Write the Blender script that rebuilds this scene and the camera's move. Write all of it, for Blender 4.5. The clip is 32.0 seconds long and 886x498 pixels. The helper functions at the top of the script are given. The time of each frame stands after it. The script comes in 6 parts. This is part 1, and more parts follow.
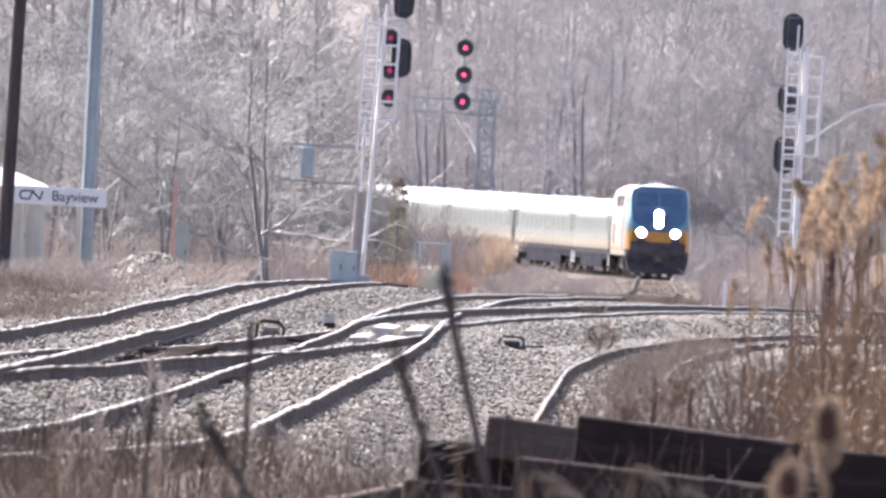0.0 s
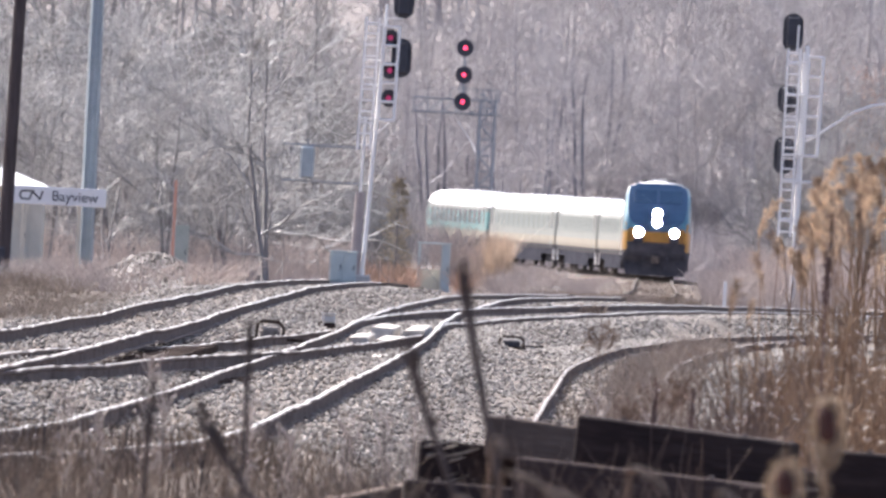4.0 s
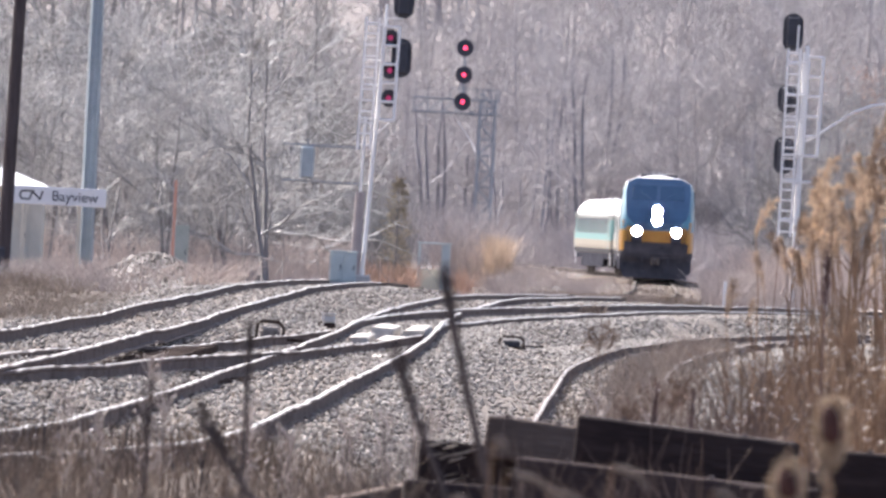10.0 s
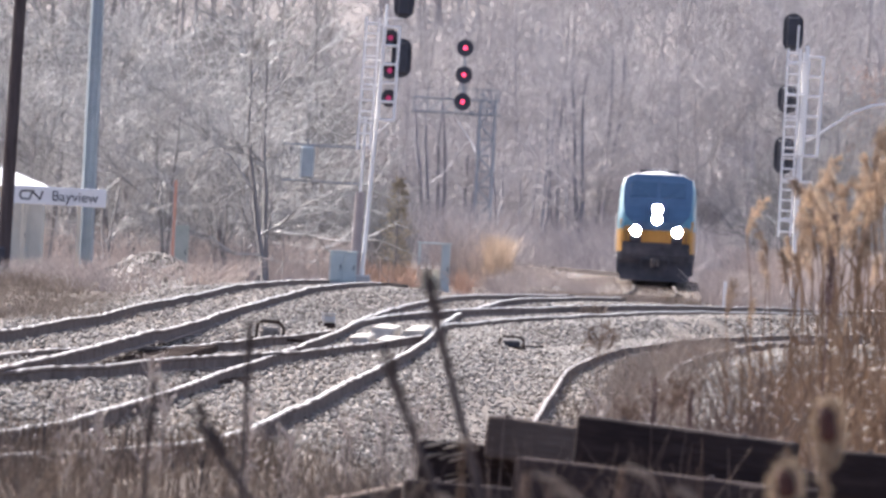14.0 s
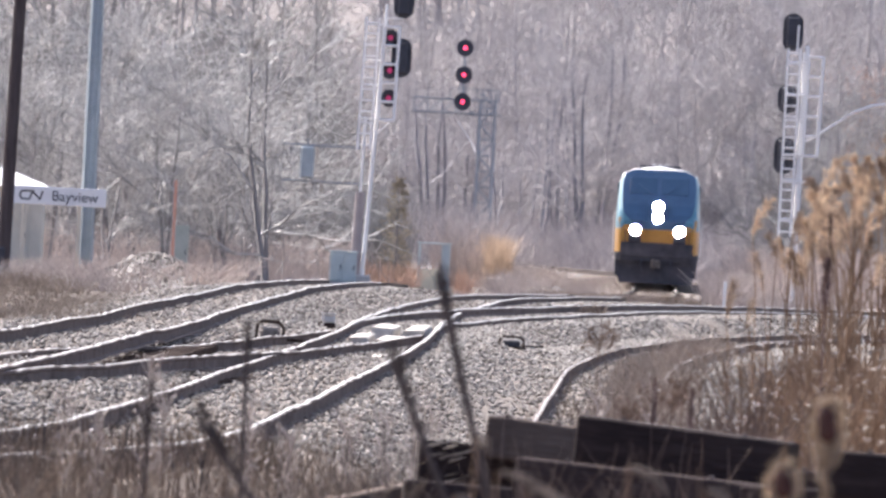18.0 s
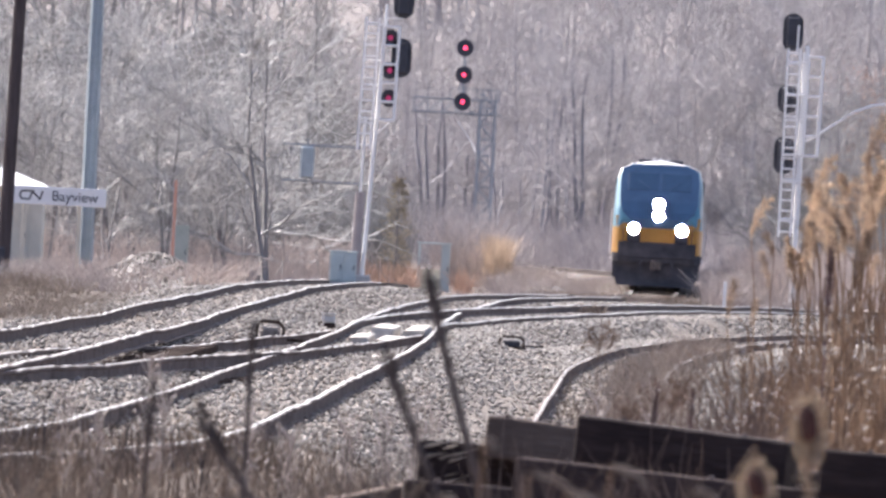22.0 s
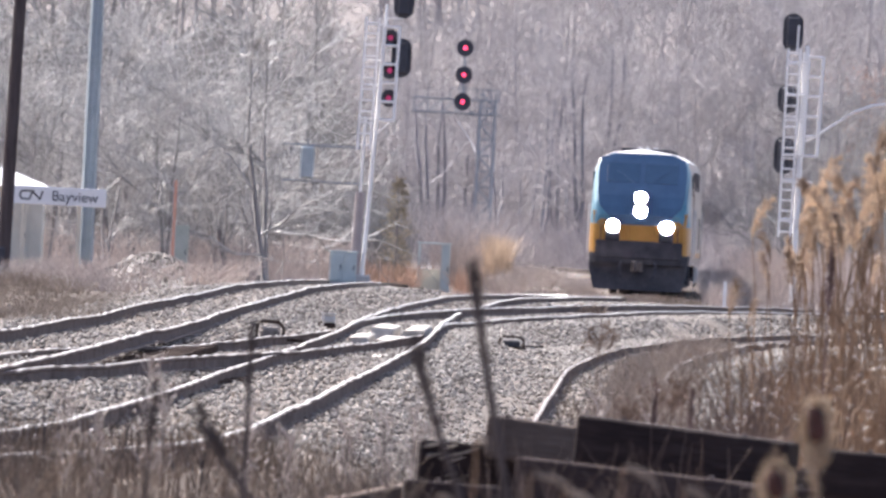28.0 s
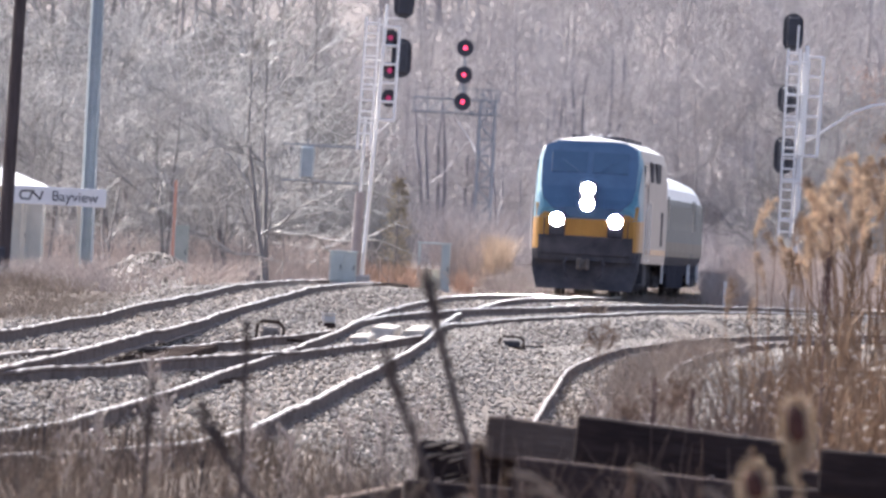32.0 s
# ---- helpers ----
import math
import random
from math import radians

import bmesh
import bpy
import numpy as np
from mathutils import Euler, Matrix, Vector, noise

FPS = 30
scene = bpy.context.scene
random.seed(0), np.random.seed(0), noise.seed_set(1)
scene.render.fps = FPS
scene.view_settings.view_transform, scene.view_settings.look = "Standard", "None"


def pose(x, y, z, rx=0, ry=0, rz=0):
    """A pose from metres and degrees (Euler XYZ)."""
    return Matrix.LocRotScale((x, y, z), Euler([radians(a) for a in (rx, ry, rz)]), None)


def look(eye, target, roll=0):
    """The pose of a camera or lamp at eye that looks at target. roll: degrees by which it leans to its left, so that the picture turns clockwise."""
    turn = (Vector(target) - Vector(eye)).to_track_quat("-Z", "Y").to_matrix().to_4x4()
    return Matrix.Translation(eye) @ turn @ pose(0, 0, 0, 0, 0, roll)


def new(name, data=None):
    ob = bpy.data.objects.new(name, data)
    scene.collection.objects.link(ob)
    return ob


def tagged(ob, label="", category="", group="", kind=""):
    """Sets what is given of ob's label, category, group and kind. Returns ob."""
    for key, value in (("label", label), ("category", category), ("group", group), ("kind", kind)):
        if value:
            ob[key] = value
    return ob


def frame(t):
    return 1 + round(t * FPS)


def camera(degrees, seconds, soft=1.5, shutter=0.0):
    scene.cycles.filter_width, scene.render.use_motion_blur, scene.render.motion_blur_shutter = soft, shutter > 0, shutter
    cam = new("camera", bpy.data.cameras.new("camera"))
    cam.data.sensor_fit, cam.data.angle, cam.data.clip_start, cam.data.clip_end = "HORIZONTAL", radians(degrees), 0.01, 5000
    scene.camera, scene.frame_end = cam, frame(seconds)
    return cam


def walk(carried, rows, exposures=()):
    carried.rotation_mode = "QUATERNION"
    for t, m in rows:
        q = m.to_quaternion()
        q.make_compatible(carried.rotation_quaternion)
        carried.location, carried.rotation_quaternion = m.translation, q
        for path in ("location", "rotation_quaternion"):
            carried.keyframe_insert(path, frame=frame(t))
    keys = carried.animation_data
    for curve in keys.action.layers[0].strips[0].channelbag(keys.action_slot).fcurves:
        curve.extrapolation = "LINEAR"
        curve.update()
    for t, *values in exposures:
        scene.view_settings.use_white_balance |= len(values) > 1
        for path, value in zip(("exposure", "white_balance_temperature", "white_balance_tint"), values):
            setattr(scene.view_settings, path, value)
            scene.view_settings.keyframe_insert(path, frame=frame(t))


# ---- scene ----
# The plan's distances along the view are in units of DEPTH metres: five coaches of 26 m and an engine of 21 m set it.
DEPTH = 1.215
cam = camera(2.963, 32.0, soft=2.7)
EYE_Z = 1.25
cam.data.dof.use_dof, cam.data.dof.focus_distance, cam.data.dof.aperture_fstop = True, 195.0 * DEPTH, 18.2
walk(cam, [(0.0, look((0, 0, EYE_Z), (0, 100, EYE_Z), 3.0)), (32.0, look((0, 0, EYE_Z), (0, 100, EYE_Z), 3.0))],
     exposures=[(0.0, 1.30, 6200, 13.0), (2.0, 1.22, 6200, 13.0), (3.5, 1.13, 6200, 13.0), (6.0, 1.06, 6200, 13.0), (10.0, 1.13, 6200, 13.0), (32.0, 1.15, 6200, 13.0)])

# ---- light: clear late-winter sky, sun high behind the train and to the west ----
SUN_DIR = Vector((-0.42, 0.60, 0.68)).normalized()
world = bpy.data.worlds.new("sky")
scene.world = world
world.use_nodes = True
wn = world.node_tree.nodes
sky = wn.new("ShaderNodeTexSky")
sky.sky_type = "NISHITA"
sky.sun_disc = False
sky.sun_elevation = math.asin(SUN_DIR.z)
sky.sun_rotation = math.atan2(SUN_DIR.x, SUN_DIR.y)
sky.air_density, sky.dust_density, sky.ozone_density = 0.6, 5.0, 0.5
world.node_tree.links.new(sky.outputs["Color"], wn["Background"].inputs["Color"])
wn["Background"].inputs["Strength"].default_value = 0.15
sun_data = bpy.data.lights.new("sun", "SUN")
sun_data.energy, sun_data.angle, sun_data.color = 4.35, radians(0.5), (1.0, 0.95, 0.88)
sun = new("sun", sun_data)
sun.matrix_world = look(SUN_DIR * 500, (0, 0, 0))


# ---- materials ----
def material(name, low, high, rough=0.7, metal=0.0, scale=8.0, fine=60.0, bump=0.2, island=0.0, each=0.0, bump_size=0.02,
             coat=0.0, stretch=(1, 1, 1)):
    """Two scales of noise between two colours, with relief; island and each vary it by piece."""
    m = bpy.data.materials.new(name)
    m.use_nodes = True
    nt = m.node_tree
    n, link = nt.nodes, nt.links.new
    b = n["Principled BSDF"]
    co = n.new("ShaderNodeTexCoord")
    mp = n.new("ShaderNodeMapping")
    mp.inputs["Scale"].default_value = stretch
    link(co.outputs["Object"], mp.inputs["Vector"])
    a, c = n.new("ShaderNodeTexNoise"), n.new("ShaderNodeTexNoise")
    for tex, s, det in ((a, scale, 4), (c, fine, 3)):
        tex.inputs["Scale"].default_value, tex.inputs["Detail"].default_value = s, det
        link(mp.outputs["Vector"], tex.inputs["Vector"])
    mix = n.new("ShaderNodeMath")
    mix.operation = "MULTIPLY_ADD"
    link(c.outputs["Fac"], mix.inputs[0])
    mix.inputs[1].default_value = 0.55
    half = n.new("ShaderNodeMath")
    half.operation = "MULTIPLY_ADD"
    link(a.outputs["Fac"], half.inputs[0])
    half.inputs[1].default_value, half.inputs[2].default_value = 1.3, -0.43
    link(half.outputs[0], mix.inputs[2])
    last = mix.outputs[0]
    for amount, source in ((island, "island"), (each, "each")):
        if not amount:
            continue
        if source == "island":
            rnd = n.new("ShaderNodeNewGeometry").outputs["Random Per Island"]
        else:
            rnd = n.new("ShaderNodeObjectInfo").outputs["Random"]
        add = n.new("ShaderNodeMath")
        add.operation = "MULTIPLY_ADD"
        link(rnd, add.inputs[0])
        add.inputs[1].default_value = amount
        sub = n.new("ShaderNodeMath")
        sub.operation = "ADD"
        link(last, sub.inputs[0])
        sub.inputs[1].default_value = -amount / 2
        link(sub.outputs[0], add.inputs[2])
        last = add.outputs[0]
    ramp = n.new("ShaderNodeValToRGB")
    ramp.color_ramp.elements[0].color, ramp.color_ramp.elements[1].color = (*low, 1), (*high, 1)
    ramp.color_ramp.elements[0].position, ramp.color_ramp.elements[1].position = 0.15, 0.85
    link(last, ramp.inputs["Fac"])
    link(ramp.outputs["Color"], b.inputs["Base Color"])
    b.inputs["Roughness"].default_value, b.inputs["Metallic"].default_value = rough, metal
    b.inputs["Coat Weight"].default_value = coat
    if bump:
        bp = n.new("ShaderNodeBump")
        bp.inputs["Strength"].default_value, bp.inputs["Distance"].default_value = bump, bump_size
        link(c.outputs["Fac"], bp.inputs["Height"])
        link(bp.outputs["Normal"], b.inputs["Normal"])
    return m


def glow(name, colour, strength):
    m = bpy.data.materials.new(name)
    m.use_nodes = True
    b = m.node_tree.nodes["Principled BSDF"]
    b.inputs["Base Color"].default_value = (*colour, 1)
    b.inputs["Emission Color"].default_value = (*colour, 1)
    b.inputs["Emission Strength"].default_value = strength
    return m


M_GROUND = material("dry_ground", (0.07, 0.055, 0.046), (0.17, 0.138, 0.118), 0.95, 0, 0.35, 9, 0.5, bump_size=0.05)
M_BALLAST = material("crushed_stone", (0.115, 0.099, 0.089), (0.385, 0.357, 0.33), 0.8, 0, 0.4, 12, 0.2, island=0.85)
M_GRAVEL = material("fine_gravel", (0.085, 0.070, 0.061), (0.235, 0.205, 0.183), 0.9, 0, 5.0, 24, 0.8, bump_size=0.03)
M_LITTER = material("leaf_litter", (0.10, 0.090, 0.090), (0.21, 0.190, 0.188), 0.95, 0, 0.12, 2.5, 0.6, bump_size=0.2)
M_LEAFBED = material("dry_leaf_bed", (0.17, 0.148, 0.138), (0.34, 0.30, 0.28), 0.95, 0, 0.12, 2.5, 0.6, bump_size=0.2)
M_HEAP = material("pale_stone_heap", (0.09, 0.08, 0.075), (0.26, 0.24, 0.225), 0.9, 0, 2.5, 9, 0.8, bump_size=0.06)
M_RAIL = material("weathered_rail_steel", (0.098, 0.077, 0.068), (0.225, 0.185, 0.17), 0.9, 0.0, 1.5, 30, 0.2)
# Darker rail colour past 394, so the distant rails hardly show.
M_RAIL_FAR = material("dark_far_rail", (0.06, 0.048, 0.043), (0.13, 0.108, 0.098), 0.9, 0.0, 1.5, 30, 0.2)
M_RAILTOP = material("polished_rail_head", (0.20, 0.19, 0.185), (0.50, 0.49, 0.48), 0.38, 0.4, 2.5, 14, 0.05)
M_TIE = material("creosoted_wood", (0.030, 0.019, 0.015), (0.080, 0.056, 0.046), 0.95, 0, 3, 25, 0.5, each=0.5, stretch=(0.3, 2, 2))
M_OLD_TIE = material("tarred_old_timber", (0.026, 0.019, 0.020), (0.070, 0.052, 0.049), 0.95, 0, 3, 25, 0.6, each=0.6, stretch=(0.3, 2, 2))
M_ENDGRAIN = material("dark_cracked_end_grain", (0.016, 0.012, 0.012), (0.075, 0.058, 0.05), 0.95, 0, 14, 60, 0.8)
M_BARK = material("grey_bark", (0.18, 0.17, 0.173), (0.33, 0.315, 0.32), 0.9, 0, 0.7, 8, 0.4, each=0.3)
M_TWIG = material("bare_twigs", (0.165, 0.160, 0.155), (0.36, 0.353, 0.346), 0.8, 0, 0.3, 4, 0.0, island=0.33, each=0.25)
# Haze over the far hill is put into these two paler colours.
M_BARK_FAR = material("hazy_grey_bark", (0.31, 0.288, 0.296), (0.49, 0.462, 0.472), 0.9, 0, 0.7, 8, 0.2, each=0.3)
M_TWIG_FAR = material("hazy_hillside_twigs", (0.325, 0.305, 0.308), (0.56, 0.532, 0.533), 0.85, 0, 0.08, 1.5, 0.0, island=0.2, each=0.35)
# Sunlight on the front limbs is put in as a paler twig colour.
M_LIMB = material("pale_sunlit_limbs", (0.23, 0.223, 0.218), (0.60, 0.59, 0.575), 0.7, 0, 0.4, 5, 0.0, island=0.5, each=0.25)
# Paled in colour to stand for haze over brush along the line.
M_TWIG_DARK = material("haze_pale_brown_brush", (0.40, 0.35, 0.322), (0.68, 0.605, 0.567), 0.9, 0, 0.3, 4, 0.0, island=0.35)
M_STRAW = material("bleached_bank_grass", (0.26, 0.215, 0.185), (0.50, 0.43, 0.38), 0.9, 0, 0.6, 5, 0.0, island=0.5)
M_BANK = material("dull_bank_grass", (0.19, 0.155, 0.128), (0.41, 0.345, 0.295), 0.9, 0, 0.6, 5, 0.0, island=0.5)
# Lighter copy of the timber colour, for faces that catch more light.
M_TIMBER = material("lit_old_timber", (0.085, 0.063, 0.053), (0.165, 0.128, 0.109), 0.95, 0, 3, 25, 0.5, stretch=(0.3, 2, 2))
M_SPLINTER = material("pale_split_wood", (0.15, 0.122, 0.098), (0.40, 0.345, 0.29), 0.9, 0, 4, 30, 0.3, each=0.6, stretch=(0.4, 2, 2))
M_WINDSCREEN = material("blue_reflecting_glass", (0.040, 0.092, 0.172), (0.06, 0.13, 0.225), 0.15, 0, 1, 5, 0.0, coat=0.5)
M_SLAB = material("chipped_pale_stone", (0.40, 0.37, 0.335), (0.66, 0.62, 0.57), 0.9, 0, 4, 30, 0.5, each=0.4)
M_ORANGE_LEAF = material("orange_dead_leaves", (0.42, 0.23, 0.13), (0.68, 0.43, 0.28), 0.9, 0, 0.3, 3, 0.0, island=0.5)
M_BROWN_STALK = material("brown_dead_stalks", (0.10, 0.066, 0.052), (0.26, 0.185, 0.145), 0.9, 0, 3, 12, 0.0, island=0.5)
# Paler again: haze put in the colour, against the brush's own shade.
M_PALE_BRUSH = material("haze_pale_brush", (0.46, 0.405, 0.38), (0.72, 0.645, 0.605), 0.9, 0, 0.2, 3, 0.0, island=0.35)
# Dark trunks, lightened in colour for the haze before them.
M_BARK_DARK = material("hazy_dark_bark", (0.19, 0.184, 0.204), (0.29, 0.28, 0.305), 0.9, 0, 0.7, 8, 0.4, each=0.3)
# Greyed in colour so the brush sits in the hill's haze.
M_HILL_BRUSH = material("hazy_hillside_brush", (0.31, 0.275, 0.27), (0.53, 0.48, 0.465), 0.9, 0, 0.2, 3, 0.0, island=0.5)
M_POST = material("weathered_brown_post", (0.33, 0.285, 0.28), (0.47, 0.42, 0.41), 0.85, 0, 2, 20, 0.3)
# Cabinet blue-grey, paled in colour for the haze.
M_CABINET = material("hazy_blue_grey_cabinet_paint", (0.43, 0.505, 0.515), (0.58, 0.65, 0.65), 0.6, 0, 2, 20, 0.1)
M_RUST_LEAF = material("rust_dead_leaves", (0.45, 0.325, 0.255), (0.72, 0.555, 0.455), 0.9, 0, 0.8, 6, 0.0, island=0.5)
M_GRASS = material("dry_grass", (0.12, 0.092, 0.072), (0.37, 0.295, 0.235), 0.85, 0, 0.8, 6, 0.0, island=0.5)
M_TAN = material("pale_tan_grass", (0.55, 0.45, 0.35), (0.86, 0.75, 0.63), 0.85, 0, 0.8, 6, 0.0, island=0.5)
M_RAIL_DULL = material("rusty_rail_head", (0.17, 0.15, 0.14), (0.38, 0.34, 0.315), 0.26, 0.5, 2, 30, 0.05)
M_STALK = material("dead_weed_stalk", (0.035, 0.026, 0.026), (0.11, 0.085, 0.078), 0.85, 0, 3, 12, 0.0, island=0.4)
M_DOCK = material("purplish_seed_stalk", (0.12, 0.080, 0.080), (0.27, 0.19, 0.178), 0.9, 0, 3, 12, 0.0, island=0.5)
M_REED = material("dry_reed_stem", (0.165, 0.108, 0.072), (0.43, 0.305, 0.205), 0.75, 0, 4, 20, 0.0, island=0.5, each=0.3)
M_PLUME = material("reed_plume_fluff", (0.34, 0.25, 0.185), (0.88, 0.75, 0.60), 0.95, 0, 8, 50, 0.0, island=0.5, each=0.6)
# Near white: sun glints on broken leaves are put in the colour.
M_SCRAP = material("glint_white_scraps", (0.70, 0.62, 0.54), (0.92, 0.86, 0.80), 0.3, 0, 8, 50, 0.0, island=0.6)
M_CATTAIL = material("cattail_head", (0.035, 0.014, 0.012), (0.11, 0.045, 0.035), 0.95, 0, 20, 90, 0.4)
M_CEDAR = material("winter_evergreen", (0.26, 0.225, 0.17), (0.47, 0.41, 0.325), 0.9, 0, 1.5, 8, 0.0, island=0.5)
M_ALU = material("galvanised_white_steel", (0.86, 0.85, 0.84), (0.95, 0.94, 0.93), 0.45, 0.2, 3, 30, 0.1)
# Black lifted towards blue: distance haze is put in the colour.
M_BLACK = material("hazy_black_enamel", (0.030, 0.031, 0.044), (0.055, 0.058, 0.078), 0.5, 0, 4, 40, 0.05)
M_STEELBLUE = material("blue_grey_painted_steel", (0.30, 0.36, 0.395), (0.43, 0.485, 0.515), 0.5, 0.1, 3, 25, 0.1)
# Lattice steel kept light and bluish: its haze is in the colour.
M_GANTRY = material("hazy_lattice_steel", (0.27, 0.29, 0.315), (0.41, 0.43, 0.455), 0.6, 0.3, 3, 25, 0.1)
M_WOODPOLE = material("dark_pole_wood", (0.05, 0.04, 0.042), (0.12, 0.10, 0.10), 0.9, 0, 3, 20, 0.4, stretch=(3, 3, 0.3))
M_WHITE = material("white_sign_paint", (0.84, 0.84, 0.85), (0.93, 0.93, 0.93), 0.5, 0, 2, 20, 0.05)
M_INK = material("black_sign_ink", (0.03, 0.03, 0.04), (0.06, 0.06, 0.07), 0.6, 0, 4, 40, 0.0)
M_BEIGE = material("beige_panel", (0.58, 0.53, 0.43), (0.76, 0.70, 0.58), 0.7, 0, 1.5, 20, 0.1)
M_PALEGREEN = material("pale_green_cabinet", (0.34, 0.40, 0.36), (0.48, 0.54, 0.50), 0.6, 0, 2, 20, 0.1)
M_ORANGE = material("faded_orange_plastic", (0.52, 0.27, 0.20), (0.66, 0.38, 0.30), 0.6, 0, 3, 20, 0.05)
M_CONCRETE = material("pale_concrete", (0.46, 0.44, 0.42), (0.70, 0.68, 0.65), 0.85, 0, 3, 40, 0.3, each=0.3)
M_LOCO_GREY = material("warm_silver_paint", (0.34, 0.305, 0.275), (0.43, 0.39, 0.35), 0.45, 0.0, 1.2, 14, 0.03, coat=0.15)
M_LOCO_BLUE = material("deep_blue_paint", (0.045, 0.105, 0.20), (0.07, 0.15, 0.265), 0.3, 0, 1.5, 14, 0.03, coat=0.4)
# Nose edges: sky light on the rounding is put in as lighter blue.
M_LOCO_CYAN = material("sky_lit_edge_blue", (0.085, 0.24, 0.33), (0.13, 0.31, 0.40), 0.35, 0, 1.5, 14, 0.03, coat=0.3)
M_LOCO_YELLOW = material("safety_yellow_paint", (0.42, 0.20, 0.03), (0.55, 0.28, 0.05), 0.35, 0, 2, 14, 0.03, coat=0.3)
# Grime, lightened in colour for the haze before the train.
M_UNDER = material("hazy_grimy_underframe", (0.045, 0.045, 0.056), (0.125, 0.12, 0.13), 0.8, 0.1, 2, 20, 0.3)
# Roof's sun glare and the sides' weaker light are put in these colours.
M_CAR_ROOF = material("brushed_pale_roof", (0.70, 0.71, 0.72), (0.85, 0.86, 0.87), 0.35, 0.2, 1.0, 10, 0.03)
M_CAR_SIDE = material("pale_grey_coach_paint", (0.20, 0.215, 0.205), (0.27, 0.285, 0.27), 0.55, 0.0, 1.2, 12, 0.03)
M_CAR_CREAM = material("dusty_cream_coach_skirt", (0.26, 0.235, 0.195), (0.35, 0.315, 0.26), 0.6, 0.0, 1.2, 12, 0.03)
M_SKIRT = material("dark_blue_grey_underfloor", (0.036, 0.037, 0.047), (0.082, 0.082, 0.097), 0.85, 0.0, 2, 20, 0.2)
M_SKIRT.node_tree.nodes["Principled BSDF"].inputs["Specular IOR Level"].default_value = 0.0
M_CAR_TEAL = material("teal_window_band", (0.13, 0.27, 0.275), (0.18, 0.33, 0.325), 0.45, 0, 1.2, 12, 0.03)
M_GLASS = material("dark_tinted_glass", (0.02, 0.045, 0.07), (0.035, 0.07, 0.10), 0.12, 0, 1, 5, 0.0, coat=0.5)
# The sky's reflection is put in the pane colour, near the side paint.
M_GLASS_PALE = material("sky_toned_glass", (0.15, 0.18, 0.18), (0.20, 0.23, 0.225), 0.4, 0, 0.5, 5, 0.0)
M_FLUFF = material("pale_seed_fluff", (0.40, 0.32, 0.23), (0.72, 0.62, 0.50), 0.95, 0, 8, 50, 0.0, island=0.5)
M_WHEEL = material("worn_wheel_steel", (0.07, 0.06, 0.058), (0.18, 0.16, 0.15), 0.5, 0.6, 4, 30, 0.1)
M_LAMP = glow("lit_headlight_glass", (1.0, 0.97, 0.93), 1500.0)
M_RED = glow("lit_red_lens", (1.0, 0.06, 0.14), 1.7)
M_RED_DIM = glow("faint_red_lens", (0.55, 0.05, 0.17), 0.22)


# rough, matt surfaces with next to no sheen at a low angle
for matt in (M_ENDGRAIN, M_RAIL_FAR, M_OLD_TIE, M_CAR_SIDE, M_CAR_CREAM, M_CAR_TEAL, M_GLASS_PALE, M_TIE, M_TIMBER, M_RAIL, M_GRAVEL, M_GROUND, M_BALLAST, M_WOODPOLE, M_LITTER, M_LEAFBED, M_UNDER):
    matt.node_tree.nodes["Principled BSDF"].inputs["Specular IOR Level"].default_value = 0.12


def let_light_through(m, share):
    """Thin dry plant matter: part of the light that falls on it comes out on the other side."""
    nt = m.node_tree
    b, out = nt.nodes["Principled BSDF"], nt.nodes["Material Output"]
    tr, mix = nt.nodes.new("ShaderNodeBsdfTranslucent"), nt.nodes.new("ShaderNodeMixShader")
    nt.links.new(b.inputs["Base Color"].links[0].from_socket, tr.inputs["Color"])
    mix.inputs[0].default_value = share
    nt.links.new(b.outputs[0], mix.inputs[1])
    nt.links.new(tr.outputs[0], mix.inputs[2])
    nt.links.new(mix.outputs[0], out.inputs["Surface"])


for thin, share in ((M_PLUME, 0.55), (M_REED, 0.4), (M_GRASS, 0.4), (M_FLUFF, 0.5), (M_TAN, 0.45), (M_STRAW, 0.4), (M_BANK, 0.35), (M_ORANGE_LEAF, 0.4), (M_TWIG_DARK, 0.25), (M_PALE_BRUSH, 0.4), (M_CEDAR, 0.3), (M_RUST_LEAF, 0.4)):
    let_light_through(thin, share)


